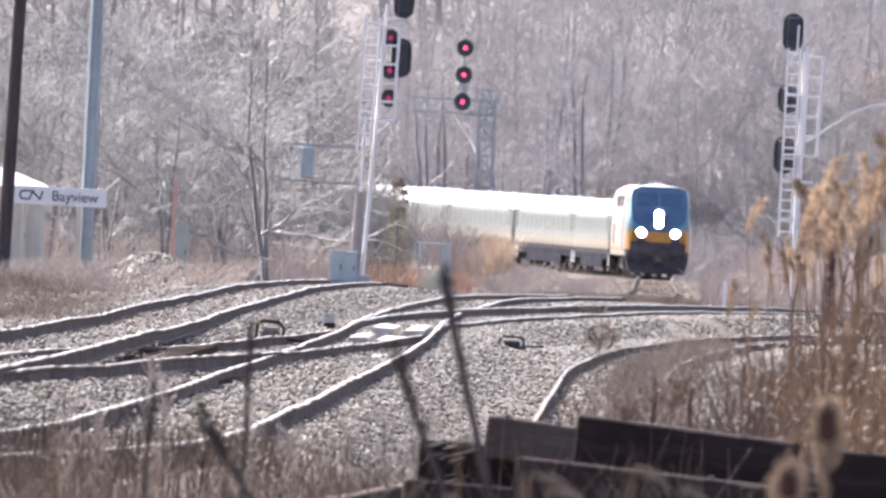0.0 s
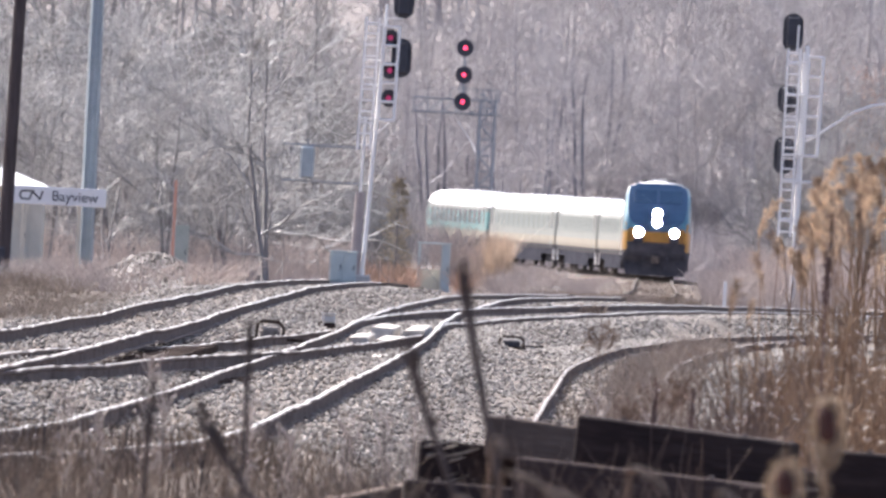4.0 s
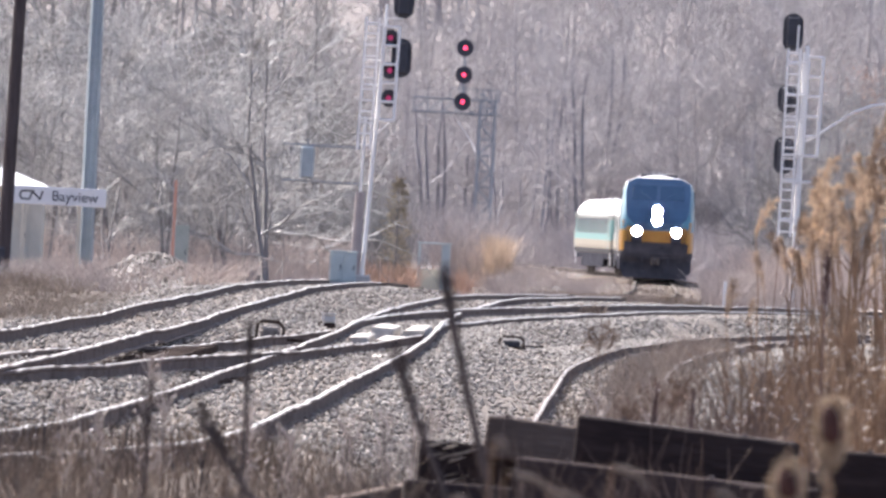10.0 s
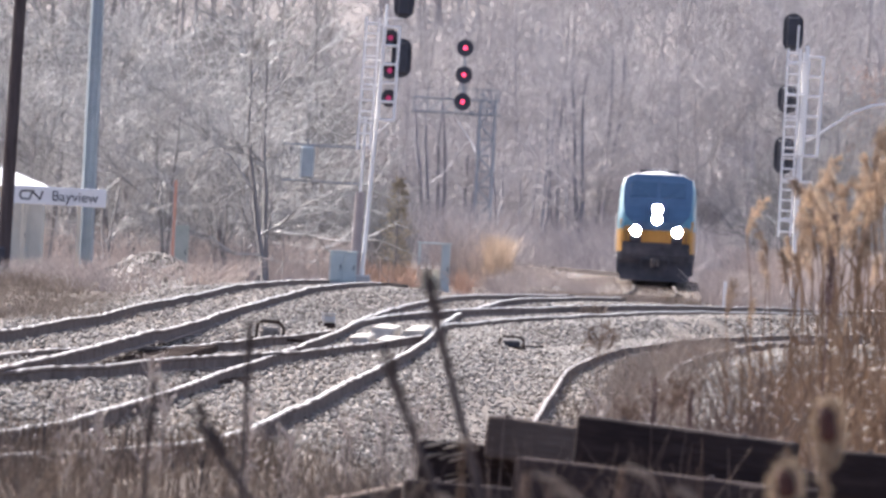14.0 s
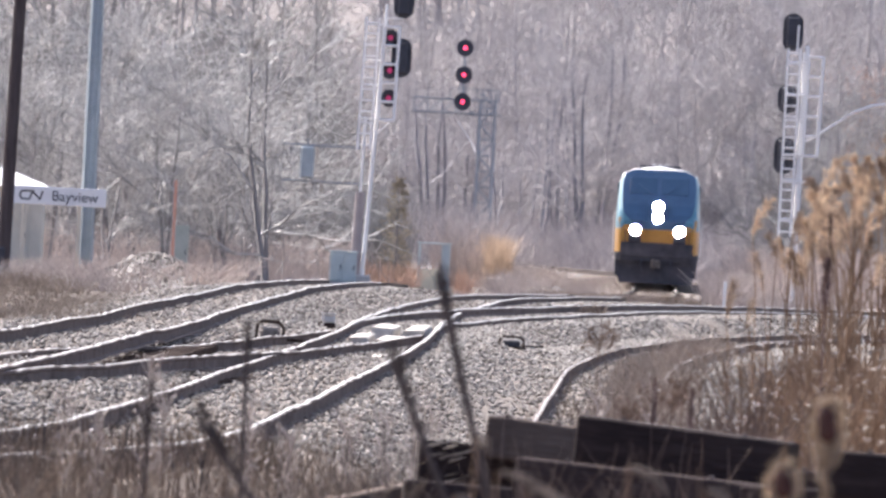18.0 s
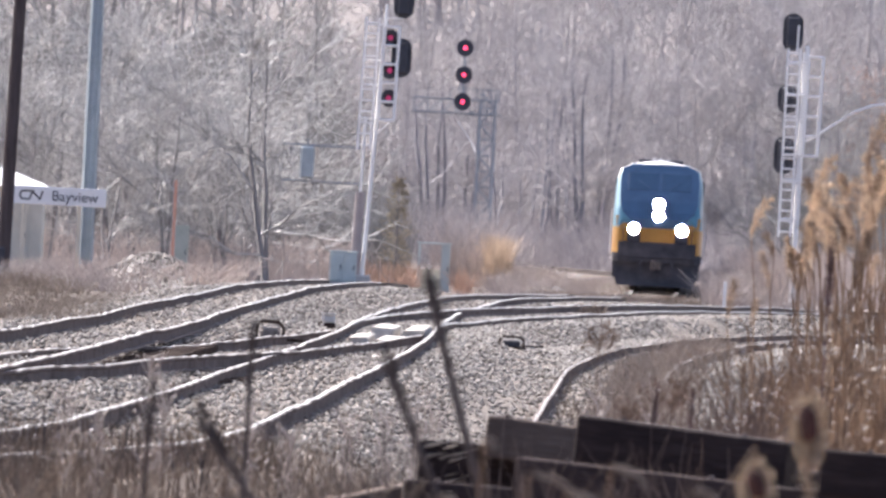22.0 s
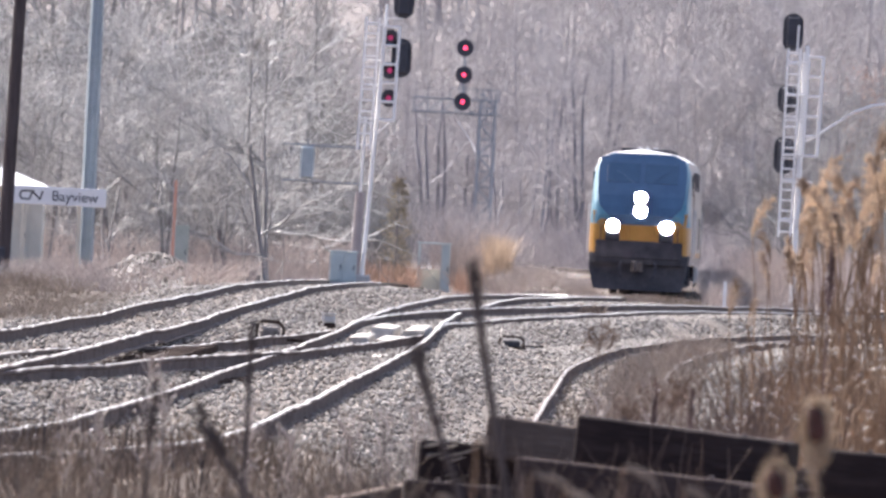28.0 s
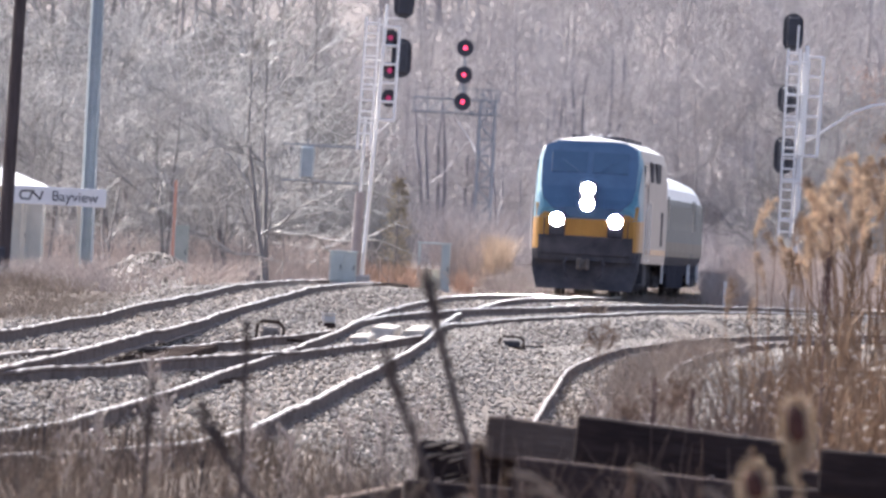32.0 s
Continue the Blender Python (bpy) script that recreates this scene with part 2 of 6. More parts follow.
# ---- mesh building ----
class Geo:
    """Collects vertices and faces of one mesh."""

    def __init__(self):
        self.v, self.f = [], []

    def add(self, verts, faces):
        k = len(self.v)
        self.v += [tuple(p) for p in verts]
        self.f += [tuple(i + k for i in q) for q in faces]
        return self

    def box(self, c, size, b=0.01, m=None):
        """A box with chamfered edges."""
        h = [s / 2 for s in size]
        b = min(b, min(h) * 0.49)
        pts, key = [], {}
        for sx in (-1, 1):
            for sy in (-1, 1):
                for sz in (-1, 1):
                    for a in range(3):
                        s = (sx, sy, sz)
                        p = Vector([s[i] * (h[i] if i == a else h[i] - b) for i in range(3)])
                        key[(sx, sy, sz, a)] = len(pts)
                        pts.append((m @ p if m else p) + Vector(c))
        faces = []
        for a in range(3):
            u, w = (a + 1) % 3, (a + 2) % 3
            for s in (-1, 1):
                q = []
                for su, sw in ((-1, -1), (1, -1), (1, 1), (-1, 1)):
                    t = [0, 0, 0]
                    t[a], t[u], t[w] = s, su, sw
                    q.append(key[(*t, a)])
                faces.append(q if s > 0 else q[::-1])
            for su in (-1, 1):
                for sw in (-1, 1):
                    t0, t1 = [0, 0, 0], [0, 0, 0]
                    t0[a], t1[a] = -1, 1
                    for t in (t0, t1):
                        t[u], t[w] = su, sw
                    q = [key[(*t0, u)], key[(*t1, u)], key[(*t1, w)], key[(*t0, w)]]
                    faces.append(q if su * sw > 0 else q[::-1])
        for sx in (-1, 1):
            for sy in (-1, 1):
                for sz in (-1, 1):
                    q = [key[(sx, sy, sz, a)] for a in range(3)]
                    faces.append(q if sx * sy * sz > 0 else q[::-1])
        return self.add(pts, faces)

    def tube(self, pts, radii, n=8, caps=True):
        """A tapered tube through points."""
        pts = [Vector(p) for p in pts]
        radii = radii if hasattr(radii, "__len__") else [radii] * len(pts)
        rings, k0 = [], len(self.v)
        for i, p in enumerate(pts):
            d = (pts[min(i + 1, len(pts) - 1)] - pts[max(i - 1, 0)]).normalized()
            ref = Vector((0, 0, 1)) if abs(d.z) < 0.9 else Vector((1, 0, 0))
            u = d.cross(ref).normalized()
            w = d.cross(u)
            rings.append([p + (u * math.cos(2 * math.pi * j / n) + w * math.sin(2 * math.pi * j / n)) * radii[i] for j in range(n)])
        for r in rings:
            self.v += [tuple(p) for p in r]
        for i in range(len(pts) - 1):
            for j in range(n):
                a, b = k0 + i * n + j, k0 + i * n + (j + 1) % n
                self.f.append((a, b, b + n, a + n))
        if caps:
            self.f.append(tuple(k0 + j for j in range(n))[::-1])
            self.f.append(tuple(k0 + (len(pts) - 1) * n + j for j in range(n)))
        return self

    def loft(self, rings, caps=True, closed=True):
        k0, n = len(self.v), len(rings[0])
        for r in rings:
            self.v += [tuple(p) for p in r]
        for i in range(len(rings) - 1):
            for j in range(n if closed else n - 1):
                a, b = k0 + i * n + j, k0 + i * n + (j + 1) % n
                self.f.append((a, b, b + n, a + n))
        if caps:
            self.f.append(tuple(k0 + j for j in range(n))[::-1])
            self.f.append(tuple(k0 + (len(rings) - 1) * n + j for j in range(n)))
        return self

    def mesh(self, name, mats, smooth=False, pick=None, fix=True):
        me = bpy.data.meshes.new(name)
        me.from_pydata(self.v, [], self.f)
        for m in (mats if isinstance(mats, (list, tuple)) else [mats]):
            me.materials.append(m)
        if fix:
            bm = bmesh.new()
            bm.from_mesh(me)
            bmesh.ops.recalc_face_normals(bm, faces=bm.faces)
            bm.to_mesh(me)
            bm.free()
        if pick:
            for p in me.polygons:
                p.material_index = pick(p)
        if smooth:
            for p in me.polygons:
                p.use_smooth = True
        me.update()
        return me


def part(name, geo, mats, parent=None, label="", smooth=False, m=None, pick=None):
    """Links a Geo or a ready mesh as one object under a thing or a part."""
    me = geo if isinstance(geo, bpy.types.Mesh) else geo.mesh(name, mats, smooth, pick)
    ob = new(name, me)
    if parent is not None:
        ob.parent = parent
    if m is not None:
        ob.matrix_basis = m
    return tagged(ob, label)


def spot(x, d, z, rx=0, ry=0, rz=0):
    """The pose of a thing at a place of the plan."""
    return pose(x, d * DEPTH, z, rx, ry, rz)


def thing(name, label, category, m=None, group="", kind=""):
    ob = new(name)
    ob.empty_display_size = 0.2
    if m is not None:
        ob.matrix_basis = m
    return tagged(ob, label, category, group, kind)


def big_mesh(name, verts, faces, mat):
    """A mesh from numpy arrays of vertices and equal-sided faces."""
    me = bpy.data.meshes.new(name)
    verts, faces = np.asarray(verts, dtype=np.float32), np.asarray(faces, dtype=np.int32)
    k = faces.shape[1]
    me.vertices.add(len(verts))
    me.vertices.foreach_set("co", verts.ravel())
    me.loops.add(faces.size)
    me.loops.foreach_set("vertex_index", faces.ravel())
    me.polygons.add(len(faces))
    me.polygons.foreach_set("loop_start", np.arange(0, faces.size, k, dtype=np.int32))
    me.update(calc_edges=True)
    me.materials.append(mat)
    return me


def sticks(p0, p1, r0, r1):
    """Three-sided tapered sticks from arrays of ends and radii."""
    p0, p1 = np.asarray(p0, float), np.asarray(p1, float)
    r0, r1 = np.asarray(r0, float)[:, None], np.asarray(r1, float)[:, None]
    d = p1 - p0
    d /= np.linalg.norm(d, axis=1, keepdims=True) + 1e-9
    ref = np.where(np.abs(d[:, 2:3]) < 0.9, np.array([[0, 0, 1.0]]), np.array([[1.0, 0, 0]]))
    u = np.cross(d, ref)
    u /= np.linalg.norm(u, axis=1, keepdims=True)
    w = np.cross(d, u)
    ring0, ring1 = [], []
    for j in range(3):
        a = 2 * math.pi * j / 3
        o = u * math.cos(a) + w * math.sin(a)
        ring0.append(p0 + o * r0)
        ring1.append(p1 + o * r1)
    v = np.stack(ring0 + ring1, axis=1).reshape(-1, 3)
    base = (np.arange(len(p0)) * 6)[:, None, None]
    q = np.array([[0, 1, 4, 3], [1, 2, 5, 4], [2, 0, 3, 5]])[None]
    return v, (base + q).reshape(-1, 4)


# ---- alignments: (distance, across, rail height) of each track's centre line ----
MAIN = [(92, -4.6, -0.33), (98, -3.7, -0.32), (101, -3.2, -0.31), (107, -2.55, -0.30), (112, -2.37, -0.30), (123, -2.28, -0.35), (134, -2.165, -0.36), (144, -1.93, -0.31),
        (156, -1.79, -0.30), (170, -1.56, -0.255), (186, -1.27, -0.19), (218, -0.945, -0.16), (274, -0.58, -0.10),
        (312, -0.05, -0.03), (328, 0.4, 0.03), (343, 0.95, 0.12), (367, 2.45, 0.165), (386, 3.84, 0.175), (404, 4.86, 0.17), (421, 5.81, 0.16), (464, 6.99, 0.2),
        (498, 7.53, 0.23), (550, 8.28, 0.3), (584, 8.8, 0.35), (610, 9.19, 0.38), (640, 9.65, 0.42), (661, 9.98, 0.45), (668, 9.95, 0.46),
        (675, 9.73, 0.47), (683, 9.22, 0.475), (692, 8.55, 0.49), (702, 7.75, 0.54), (712, 6.62, 0.60), (722, 5.1, 0.65), (735, 2.98, 0.72), (760, -0.85, 0.9), (800, -7.4, 1.1), (860, -18.5, 1.2)]
WEST = [(118, -5.3, -0.1), (136, -4.93, -0.10), (148, -4.71, -0.05), (155, -4.6, -0.03), (176, -4.43, 0.015), (207, -4.26, 0.02), (230, -4.2, 0.08), (255, -4.08, 0.115),
        (283, -3.88, 0.18), (312, -3.6, 0.26), (340, -3.19, 0.28), (375, -2.69, 0.26), (420, -2.08, 0.155), (480, -1.3, -0.1)]
LINK = [(122, -5.5, -0.13), (136, -4.93, -0.13), (146, -4.36, -0.14), (160, -3.75, -0.13), (175, -3.08, -0.17), (183, -2.80, -0.195), (200, -2.1, -0.20),
        (228, -1.02, -0.155)]
EAST = [(240, -0.80, -0.15), (257, -0.74, -0.14), (279, -0.14, -0.12), (290, 0.60, -0.07), (308, 2.02, -0.01), (335, 4.26, 0.06), (365, 7.63, 0.10),
        (400, 12.5, 0.05), (440, 19.0, 0.0)]
YARD = [(104, 1.15, -0.75), (140, 1.62, -0.72), (165, 1.94, -0.67), (189, 2.34, -0.55), (218, 2.88, -0.43), (240, 3.75, -0.31), (265, 4.85, -0.31),
        (285, 5.84, -0.31), (320, 8.2, -0.33), (360, 12.2, -0.35)]


def smooth_line(rows, step=1.0):
    """A dense smooth line (x, y, z) through the rows, by cubic pieces."""
    p = np.array([(x, d * DEPTH, z) for d, x, z in rows], float)
    d = p[:, 1]
    slope = np.gradient(p, d, axis=0)
    out = []
    for i in range(len(p) - 1):
        n = max(2, int((d[i + 1] - d[i]) / step))
        t = np.linspace(0, 1, n, endpoint=False)[:, None]
        h = d[i + 1] - d[i]
        out.append((2 * t**3 - 3 * t**2 + 1) * p[i] + (t**3 - 2 * t**2 + t) * h * slope[i]
                   + (-2 * t**3 + 3 * t**2) * p[i + 1] + (t**3 - t**2) * h * slope[i + 1])
    out.append(p[-1:])
    return np.concatenate(out)


LINES = {"main": smooth_line(MAIN), "west": smooth_line(WEST), "link": smooth_line(LINK), "east": smooth_line(EAST), "yard": smooth_line(YARD)}


def lift(x, d):
    """Ground height at (x, d), arrays: level with the sleepers at each track, falling off at the shoulders, rising to the wooded hill."""
    x, d = np.asarray(x, float), np.asarray(d, float)
    plan = d / DEPTH
    base = np.where(x < 0, np.interp(plan, [0, 100, 200, 300, 400, 560, 800], [-0.45, -0.4, -0.1, 0.15, 0.3, 0.42, 0.5]),
                    np.interp(plan, [0, 100, 200, 300, 400, 560, 800], [-0.45, -0.6, -0.85, -0.5, -0.05, 0.2, 0.45]))
    num, den, near = base * 0.0006, np.full(x.shape, 0.0006), np.full(x.shape, 99.0)
    for line in LINES.values():
        xs, zs = np.interp(d, line[:, 1], line[:, 0]), np.interp(d, line[:, 1], line[:, 2])
        out = np.maximum(0, np.maximum(line[0, 1] - d, d - line[-1, 1]))
        gap = np.hypot(x - xs, out)
        w = 1 / (gap**2 + 0.6) ** 3
        num, den, near = num + w * (zs - 0.165), den + w, np.minimum(near, gap)
    z = num / den - 0.22 * np.clip((near - 1.9) / 1.3, 0, 1)
    start = 780 + np.maximum(0, 8 - x) * 4.6
    hill = np.maximum(0, plan - start)
    z = z + np.where(hill > 0, hill * 0.15 * (1 - np.exp(-hill / 60)), 0)
    z = z + np.maximum(0, -10 - x) * 0.02 * np.clip((plan - 300) / 200, 0, 1)
    return np.where(z > 90, 90 + (z - 90) * 0.1, z)


def beside_track(x, d):
    """Distance across to the nearest track's centre line."""
    gap = np.full(np.shape(x), 99.0)
    for line in LINES.values():
        out = np.maximum(0, np.maximum(line[0, 1] - d, d - line[-1, 1]))
        gap = np.minimum(gap, np.hypot(x - np.interp(d, line[:, 1], line[:, 0]), out))
    return gap


def ground_z(x, d):
    """Ground height at a place of the plan."""
    return float(lift(np.array([x]), np.array([d * DEPTH]))[0])


def along(key, d):
    """Where a track's centre line lies across, at a distance of the plan."""
    return float(np.interp(d * DEPTH, LINES[key][:, 1], LINES[key][:, 0]))


# ---- ground ----
def build_ground():
    xs = np.concatenate([-np.geomspace(900, 21, 26), np.arange(-20, 20, 0.25), np.geomspace(20.5, 900, 26)])
    ds = np.concatenate([np.arange(-60, 60, 8.0), np.arange(60, 90, 2.0), np.arange(90, 345, 0.75), np.arange(345, 720, 3.0), np.geomspace(722, 3000, 60)]) * DEPTH
    gx, gd = np.meshgrid(xs, ds)
    z = lift(gx, gd)
    rng = np.random.RandomState(3)
    z = z + rng.normal(0, 0.009, z.shape) * ((np.abs(gx) < 20) & (gd > 88 * DEPTH) & (gd < 420 * DEPTH))
    z = z + 0.05 * np.sin(gx * 0.9 + gd * 0.13) * np.sin(gd * 0.21 - gx * 0.4) * (np.abs(gx + 1) > 6)
    n, m = gx.shape
    idx = np.arange(n * m).reshape(n, m)
    f = np.stack([idx[:-1, :-1], idx[:-1, 1:], idx[1:, 1:], idx[1:, :-1]], axis=-1).reshape(-1, 4)
    me = big_mesh("ground", np.stack([gx, gd, z], axis=-1).reshape(-1, 3), f, M_GROUND)
    me.materials.append(M_GRAVEL)
    cx, cd = (gx[:-1, :-1] + gx[1:, 1:]) / 2, (gd[:-1, :-1] + gd[1:, 1:]) / 2 / DEPTH
    edge = 3.4 + 0.8 * np.sin(cd * 0.11) + rng.normal(0, 0.5, cx.shape)
    stone = (beside_track(cx, cd * DEPTH) < edge) & (cd < np.where(cx > 1.0, 366, 400)) & (cd > 119 + 5 * np.sin(cx * 1.7))
    me.materials.append(M_LITTER)
    me.materials.append(M_LEAFBED)
    wood = ((cd > 700 + rng.normal(0, 12, cx.shape)) ) & ~stone
    edge_wood = (((cd > 402) & (cx < -3.6)) | ((cd > 480) & (cx > 12))) & ~stone & ~wood
    me.polygons.foreach_set("material_index", np.where(edge_wood, 3, np.where(wood, 2, stone)).ravel().astype(np.int32))
    me.polygons.foreach_set("use_smooth", np.ones(len(f), dtype=bool))
    tagged(new("ground", me), "dry brown gravelly ground rising to a wooded hill", "ground", kind="structure")


build_ground()


def stones(name, x, d, z, s, rng):
    """Rough eight-sided stones of sizes s at (x, d, z), all arrays."""
    shape = np.array([[1, 0.2, 0], [-0.1, 1, 0.1], [-1, -0.1, 0], [0.2, -1, 0.05], [0.15, 0.1, 0.75], [0, 0, -0.6]])
    tri = np.array([[0, 1, 4], [1, 2, 4], [2, 3, 4], [3, 0, 4], [1, 0, 5], [2, 1, 5], [3, 2, 5], [0, 3, 5]])
    a = rng.rand(len(x)) * 6.28
    ca, sa = np.cos(a)[:, None], np.sin(a)[:, None]
    px = shape[None, :, :] * (0.7 + 0.6 * rng.rand(len(x), 6, 1))
    v = np.stack([px[:, :, 0] * ca - px[:, :, 1] * sa, px[:, :, 0] * sa + px[:, :, 1] * ca, px[:, :, 2]], axis=-1) * s[:, None, None]
    v = v + np.stack([x, d, z], axis=-1)[:, None, :]
    f = (np.arange(len(x)) * 6)[:, None, None] + tri[None]
    return big_mesh(name, v.reshape(-1, 3), f.reshape(-1, 3), M_BALLAST)


def build_ballast():
    """Loose crushed stone over all track beds."""
    rng = np.random.RandomState(5)
    xs, ds, sz = [], [], []
    for key, share in (("main", 1.0), ("west", 0.9), ("link", 0.5), ("east", 0.9), ("yard", 0.75)):
        line = LINES[key]
        lo, hi = max(line[0, 1], 118 * DEPTH), min(line[-1, 1], 392 * DEPTH)
        n = int(15000 * share)
        d = lo * (hi / lo) ** rng.rand(n)
        off = rng.normal(0, 1.7, n)
        if key == "yard":
            d = np.maximum(d, 170 * DEPTH * (1.9 ** rng.rand(n)))
        xs.append(np.interp(d, line[:, 1], line[:, 0]) + off)
        ds.append(d)
        sz.append((0.014 + 0.032 * rng.rand(n) ** 1.7) * np.interp(d / DEPTH, [90, 200, 350, 390], [0.9, 1.0, 1.4, 1.7]))
    # stone spilled over the wide bed where the tracks part
    d = np.concatenate([118 * (392 / 118) ** rng.rand(45000), rng.uniform(190, 380, 26000)])
    x = np.concatenate([rng.uniform(-0.031, 0.030, 45000), rng.uniform(0.008, 0.026, 26000)]) * d
    d = d * DEPTH
    keep = (beside_track(x, d) < 3.3) & (beside_track(x, d) > 0.9)
    xs.append(x[keep])
    ds.append(d[keep])
    sz.append((0.014 + 0.032 * rng.rand(keep.sum()) ** 1.7) * np.interp(d[keep] / DEPTH, [90, 200, 350, 390], [0.9, 1.0, 1.4, 1.7]))
    x, d, s = map(np.concatenate, (xs, ds, sz))
    tagged(new("ballast", stones("ballast", x, d, lift(x, d) + 0.3 * s, s, rng)), "pale grey crushed stone ballast between the rails", "ballast", kind="stuff")


build_ballast()

# ---- tracks ----
RAIL_PROFILE = [(-0.009, 0.0), (0.009, 0.0), (0.024, -0.0022), (0.036, -0.013), (0.036, -0.036), (0.009, -0.05), (0.009, -0.14), (0.07, -0.155), (0.07, -0.17), (-0.07, -0.17),
                (-0.07, -0.155), (-0.009, -0.14), (-0.009, -0.05), (-0.036, -0.036), (-0.036, -0.013), (-0.024, -0.0022)]
SLEEPER = Geo().box((0, 0, 0), (2.55, 0.23, 0.17), 0.012).mesh("sleeper", M_TIE)


def offset_line(line, off):
    t = np.gradient(line, axis=0)
    nrm = np.stack([t[:, 1], -t[:, 0]], axis=-1)
    nrm /= np.linalg.norm(nrm, axis=1, keepdims=True)
    out = line.copy()
    out[:, :2] += nrm * off
    return out, nrm


def build_track(key, label, far):
    line = LINES[key]
    line = line[line[:, 1] <= far * DEPTH]
    rng = np.random.RandomState(len(key) + int(far))
    track = thing("railway_track", label, "railway track", kind="structure")
    for side in (-1, 1):
        rail, nrm = offset_line(line, side * 0.7525)
        wave = np.interp(np.arange(len(rail)), np.arange(0, len(rail) + 8, 8), rng.normal(0, 0.008, len(rail) // 8 + 2)[:len(np.arange(0, len(rail) + 8, 8))])
        wave = wave + rng.normal(0, 0.005, len(rail))
        if key == "east":
            wave = wave - side * 0.045 * np.clip((rail[:, 1] / DEPTH - 264) / 14, 0, 1)      # the curve is canted
        rings = []
        for p, q, w in zip(rail, nrm, wave):
            rings.append([(p[0] + q[0] * a, p[1] + q[1] * a, p[2] + b + w) for a, b in RAIL_PROFILE])
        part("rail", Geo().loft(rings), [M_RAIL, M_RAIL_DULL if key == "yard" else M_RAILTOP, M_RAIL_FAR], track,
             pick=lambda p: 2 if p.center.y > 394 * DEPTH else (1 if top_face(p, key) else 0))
    seg = np.linalg.norm(np.diff(line[:, :2], axis=0), axis=1)
    s = np.concatenate([[0], np.cumsum(seg)])
    at = np.arange(0.3, s[-1], 0.56)
    at = at[np.interp(at, s, line[:, 1]) < 265 * DEPTH][:300]
    for k in at:
        x, d, z = (np.interp(k, s, line[:, i]) for i in range(3))
        i = min(np.searchsorted(s, k), len(line) - 2)
        a = math.atan2(line[i + 1, 1] - line[i, 1], line[i + 1, 0] - line[i, 0]) - math.pi / 2
        part("sleeper", SLEEPER, None, track,
             m=Matrix.LocRotScale((x, d, z - (0.30 if key == "main" else 0.33) + rng.uniform(-0.012, 0.006)), Euler((0, 0, a + rng.normal(0, 0.01))), None))
    return track


def top_face(p, key):
    """The crowned running surface; past 245 the worn corners and sides too, glint-pale."""
    k = p.index % 16
    if key == "yard":
        return p.normal.z > 0.3 and k in (0, 1)
    # Distance stands in for wear; the far heads' glint is in this colour.
    worn = p.center.y > 245 * DEPTH
    return (p.normal.z > 0.3 and k in (0, 1, 15)) or (worn and k in ((2, 14) if key == "west" else (2, 3, 13, 14)))


build_track("main", "curved main line of weathered steel rails on stone ballast", 860)
build_track("west", "outer track of worn rails climbing over a low crest", 480)
build_track("link", "connecting track of worn rails leading into the junction", 228)
build_track("east", "diverging track of worn rails curving away", 440)
build_track("yard", "low side track of rusty rails in dry grass", 360)


# ---- train ----
def body_ring(y, hw, top, levels, crown):
    """Half outlines mirrored into a ring: levels are (height, share of the half width); above crown they scale to top."""
    half = []
    peak = levels[-1][0]
    for z, k in levels:
        zz = z if z <= crown else crown + (z - crown) * (top - crown) / (peak - crown)
        half.append((hw * k, zz))
    right = [(x, y, z) for x, z in half]
    left = [(-x, y, z) for x, z in half[::-1]]
    return right + left


LOCO_LEVELS = [(0.95, 0.985), (1.25, 1.0), (1.63, 1.0), (2.1, 1.0), (2.7, 0.99), (3.25, 0.975), (3.75, 0.945), (4.06, 0.875), (4.26, 0.62), (4.38, 0.06)]


def cap_front(geo, ring):
    """Closes a symmetric ring with level strips."""
    n = len(ring) // 2
    k = len(geo.v)
    geo.v += [tuple(p) for p in ring]
    for i in range(n - 1):
        geo.f.append((k + i, k + i + 1, k + 2 * n - 2 - i, k + 2 * n - 1 - i))


def wheelset(parent, y, radius):
    """An axle with two flanged wheels, turning on its own axis."""
    g = Geo()
    g.tube([(-0.95, 0, 0), (0.95, 0, 0)], 0.085, 10)
    for s in (-1, 1):
        g.tube([(s * 0.685, 0, 0), (s * 0.715, 0, 0), (s * 0.72, 0, 0), (s * 0.85, 0, 0)], [radius + 0.028, radius + 0.028, radius, radius - 0.005], 28)
        g.tube([(s * 0.84, 0, 0), (s * 0.90, 0, 0)], [0.2, 0.14], 14)
        for j in range(6):
            a = j * math.pi / 3
            g.box((s * 0.86, 0.62 * radius * math.cos(a), 0.62 * radius * math.sin(a)), (0.03, 0.09, 0.09), 0.01)
    return part("wheelset", g, M_WHEEL, parent, m=pose(0, y, radius))


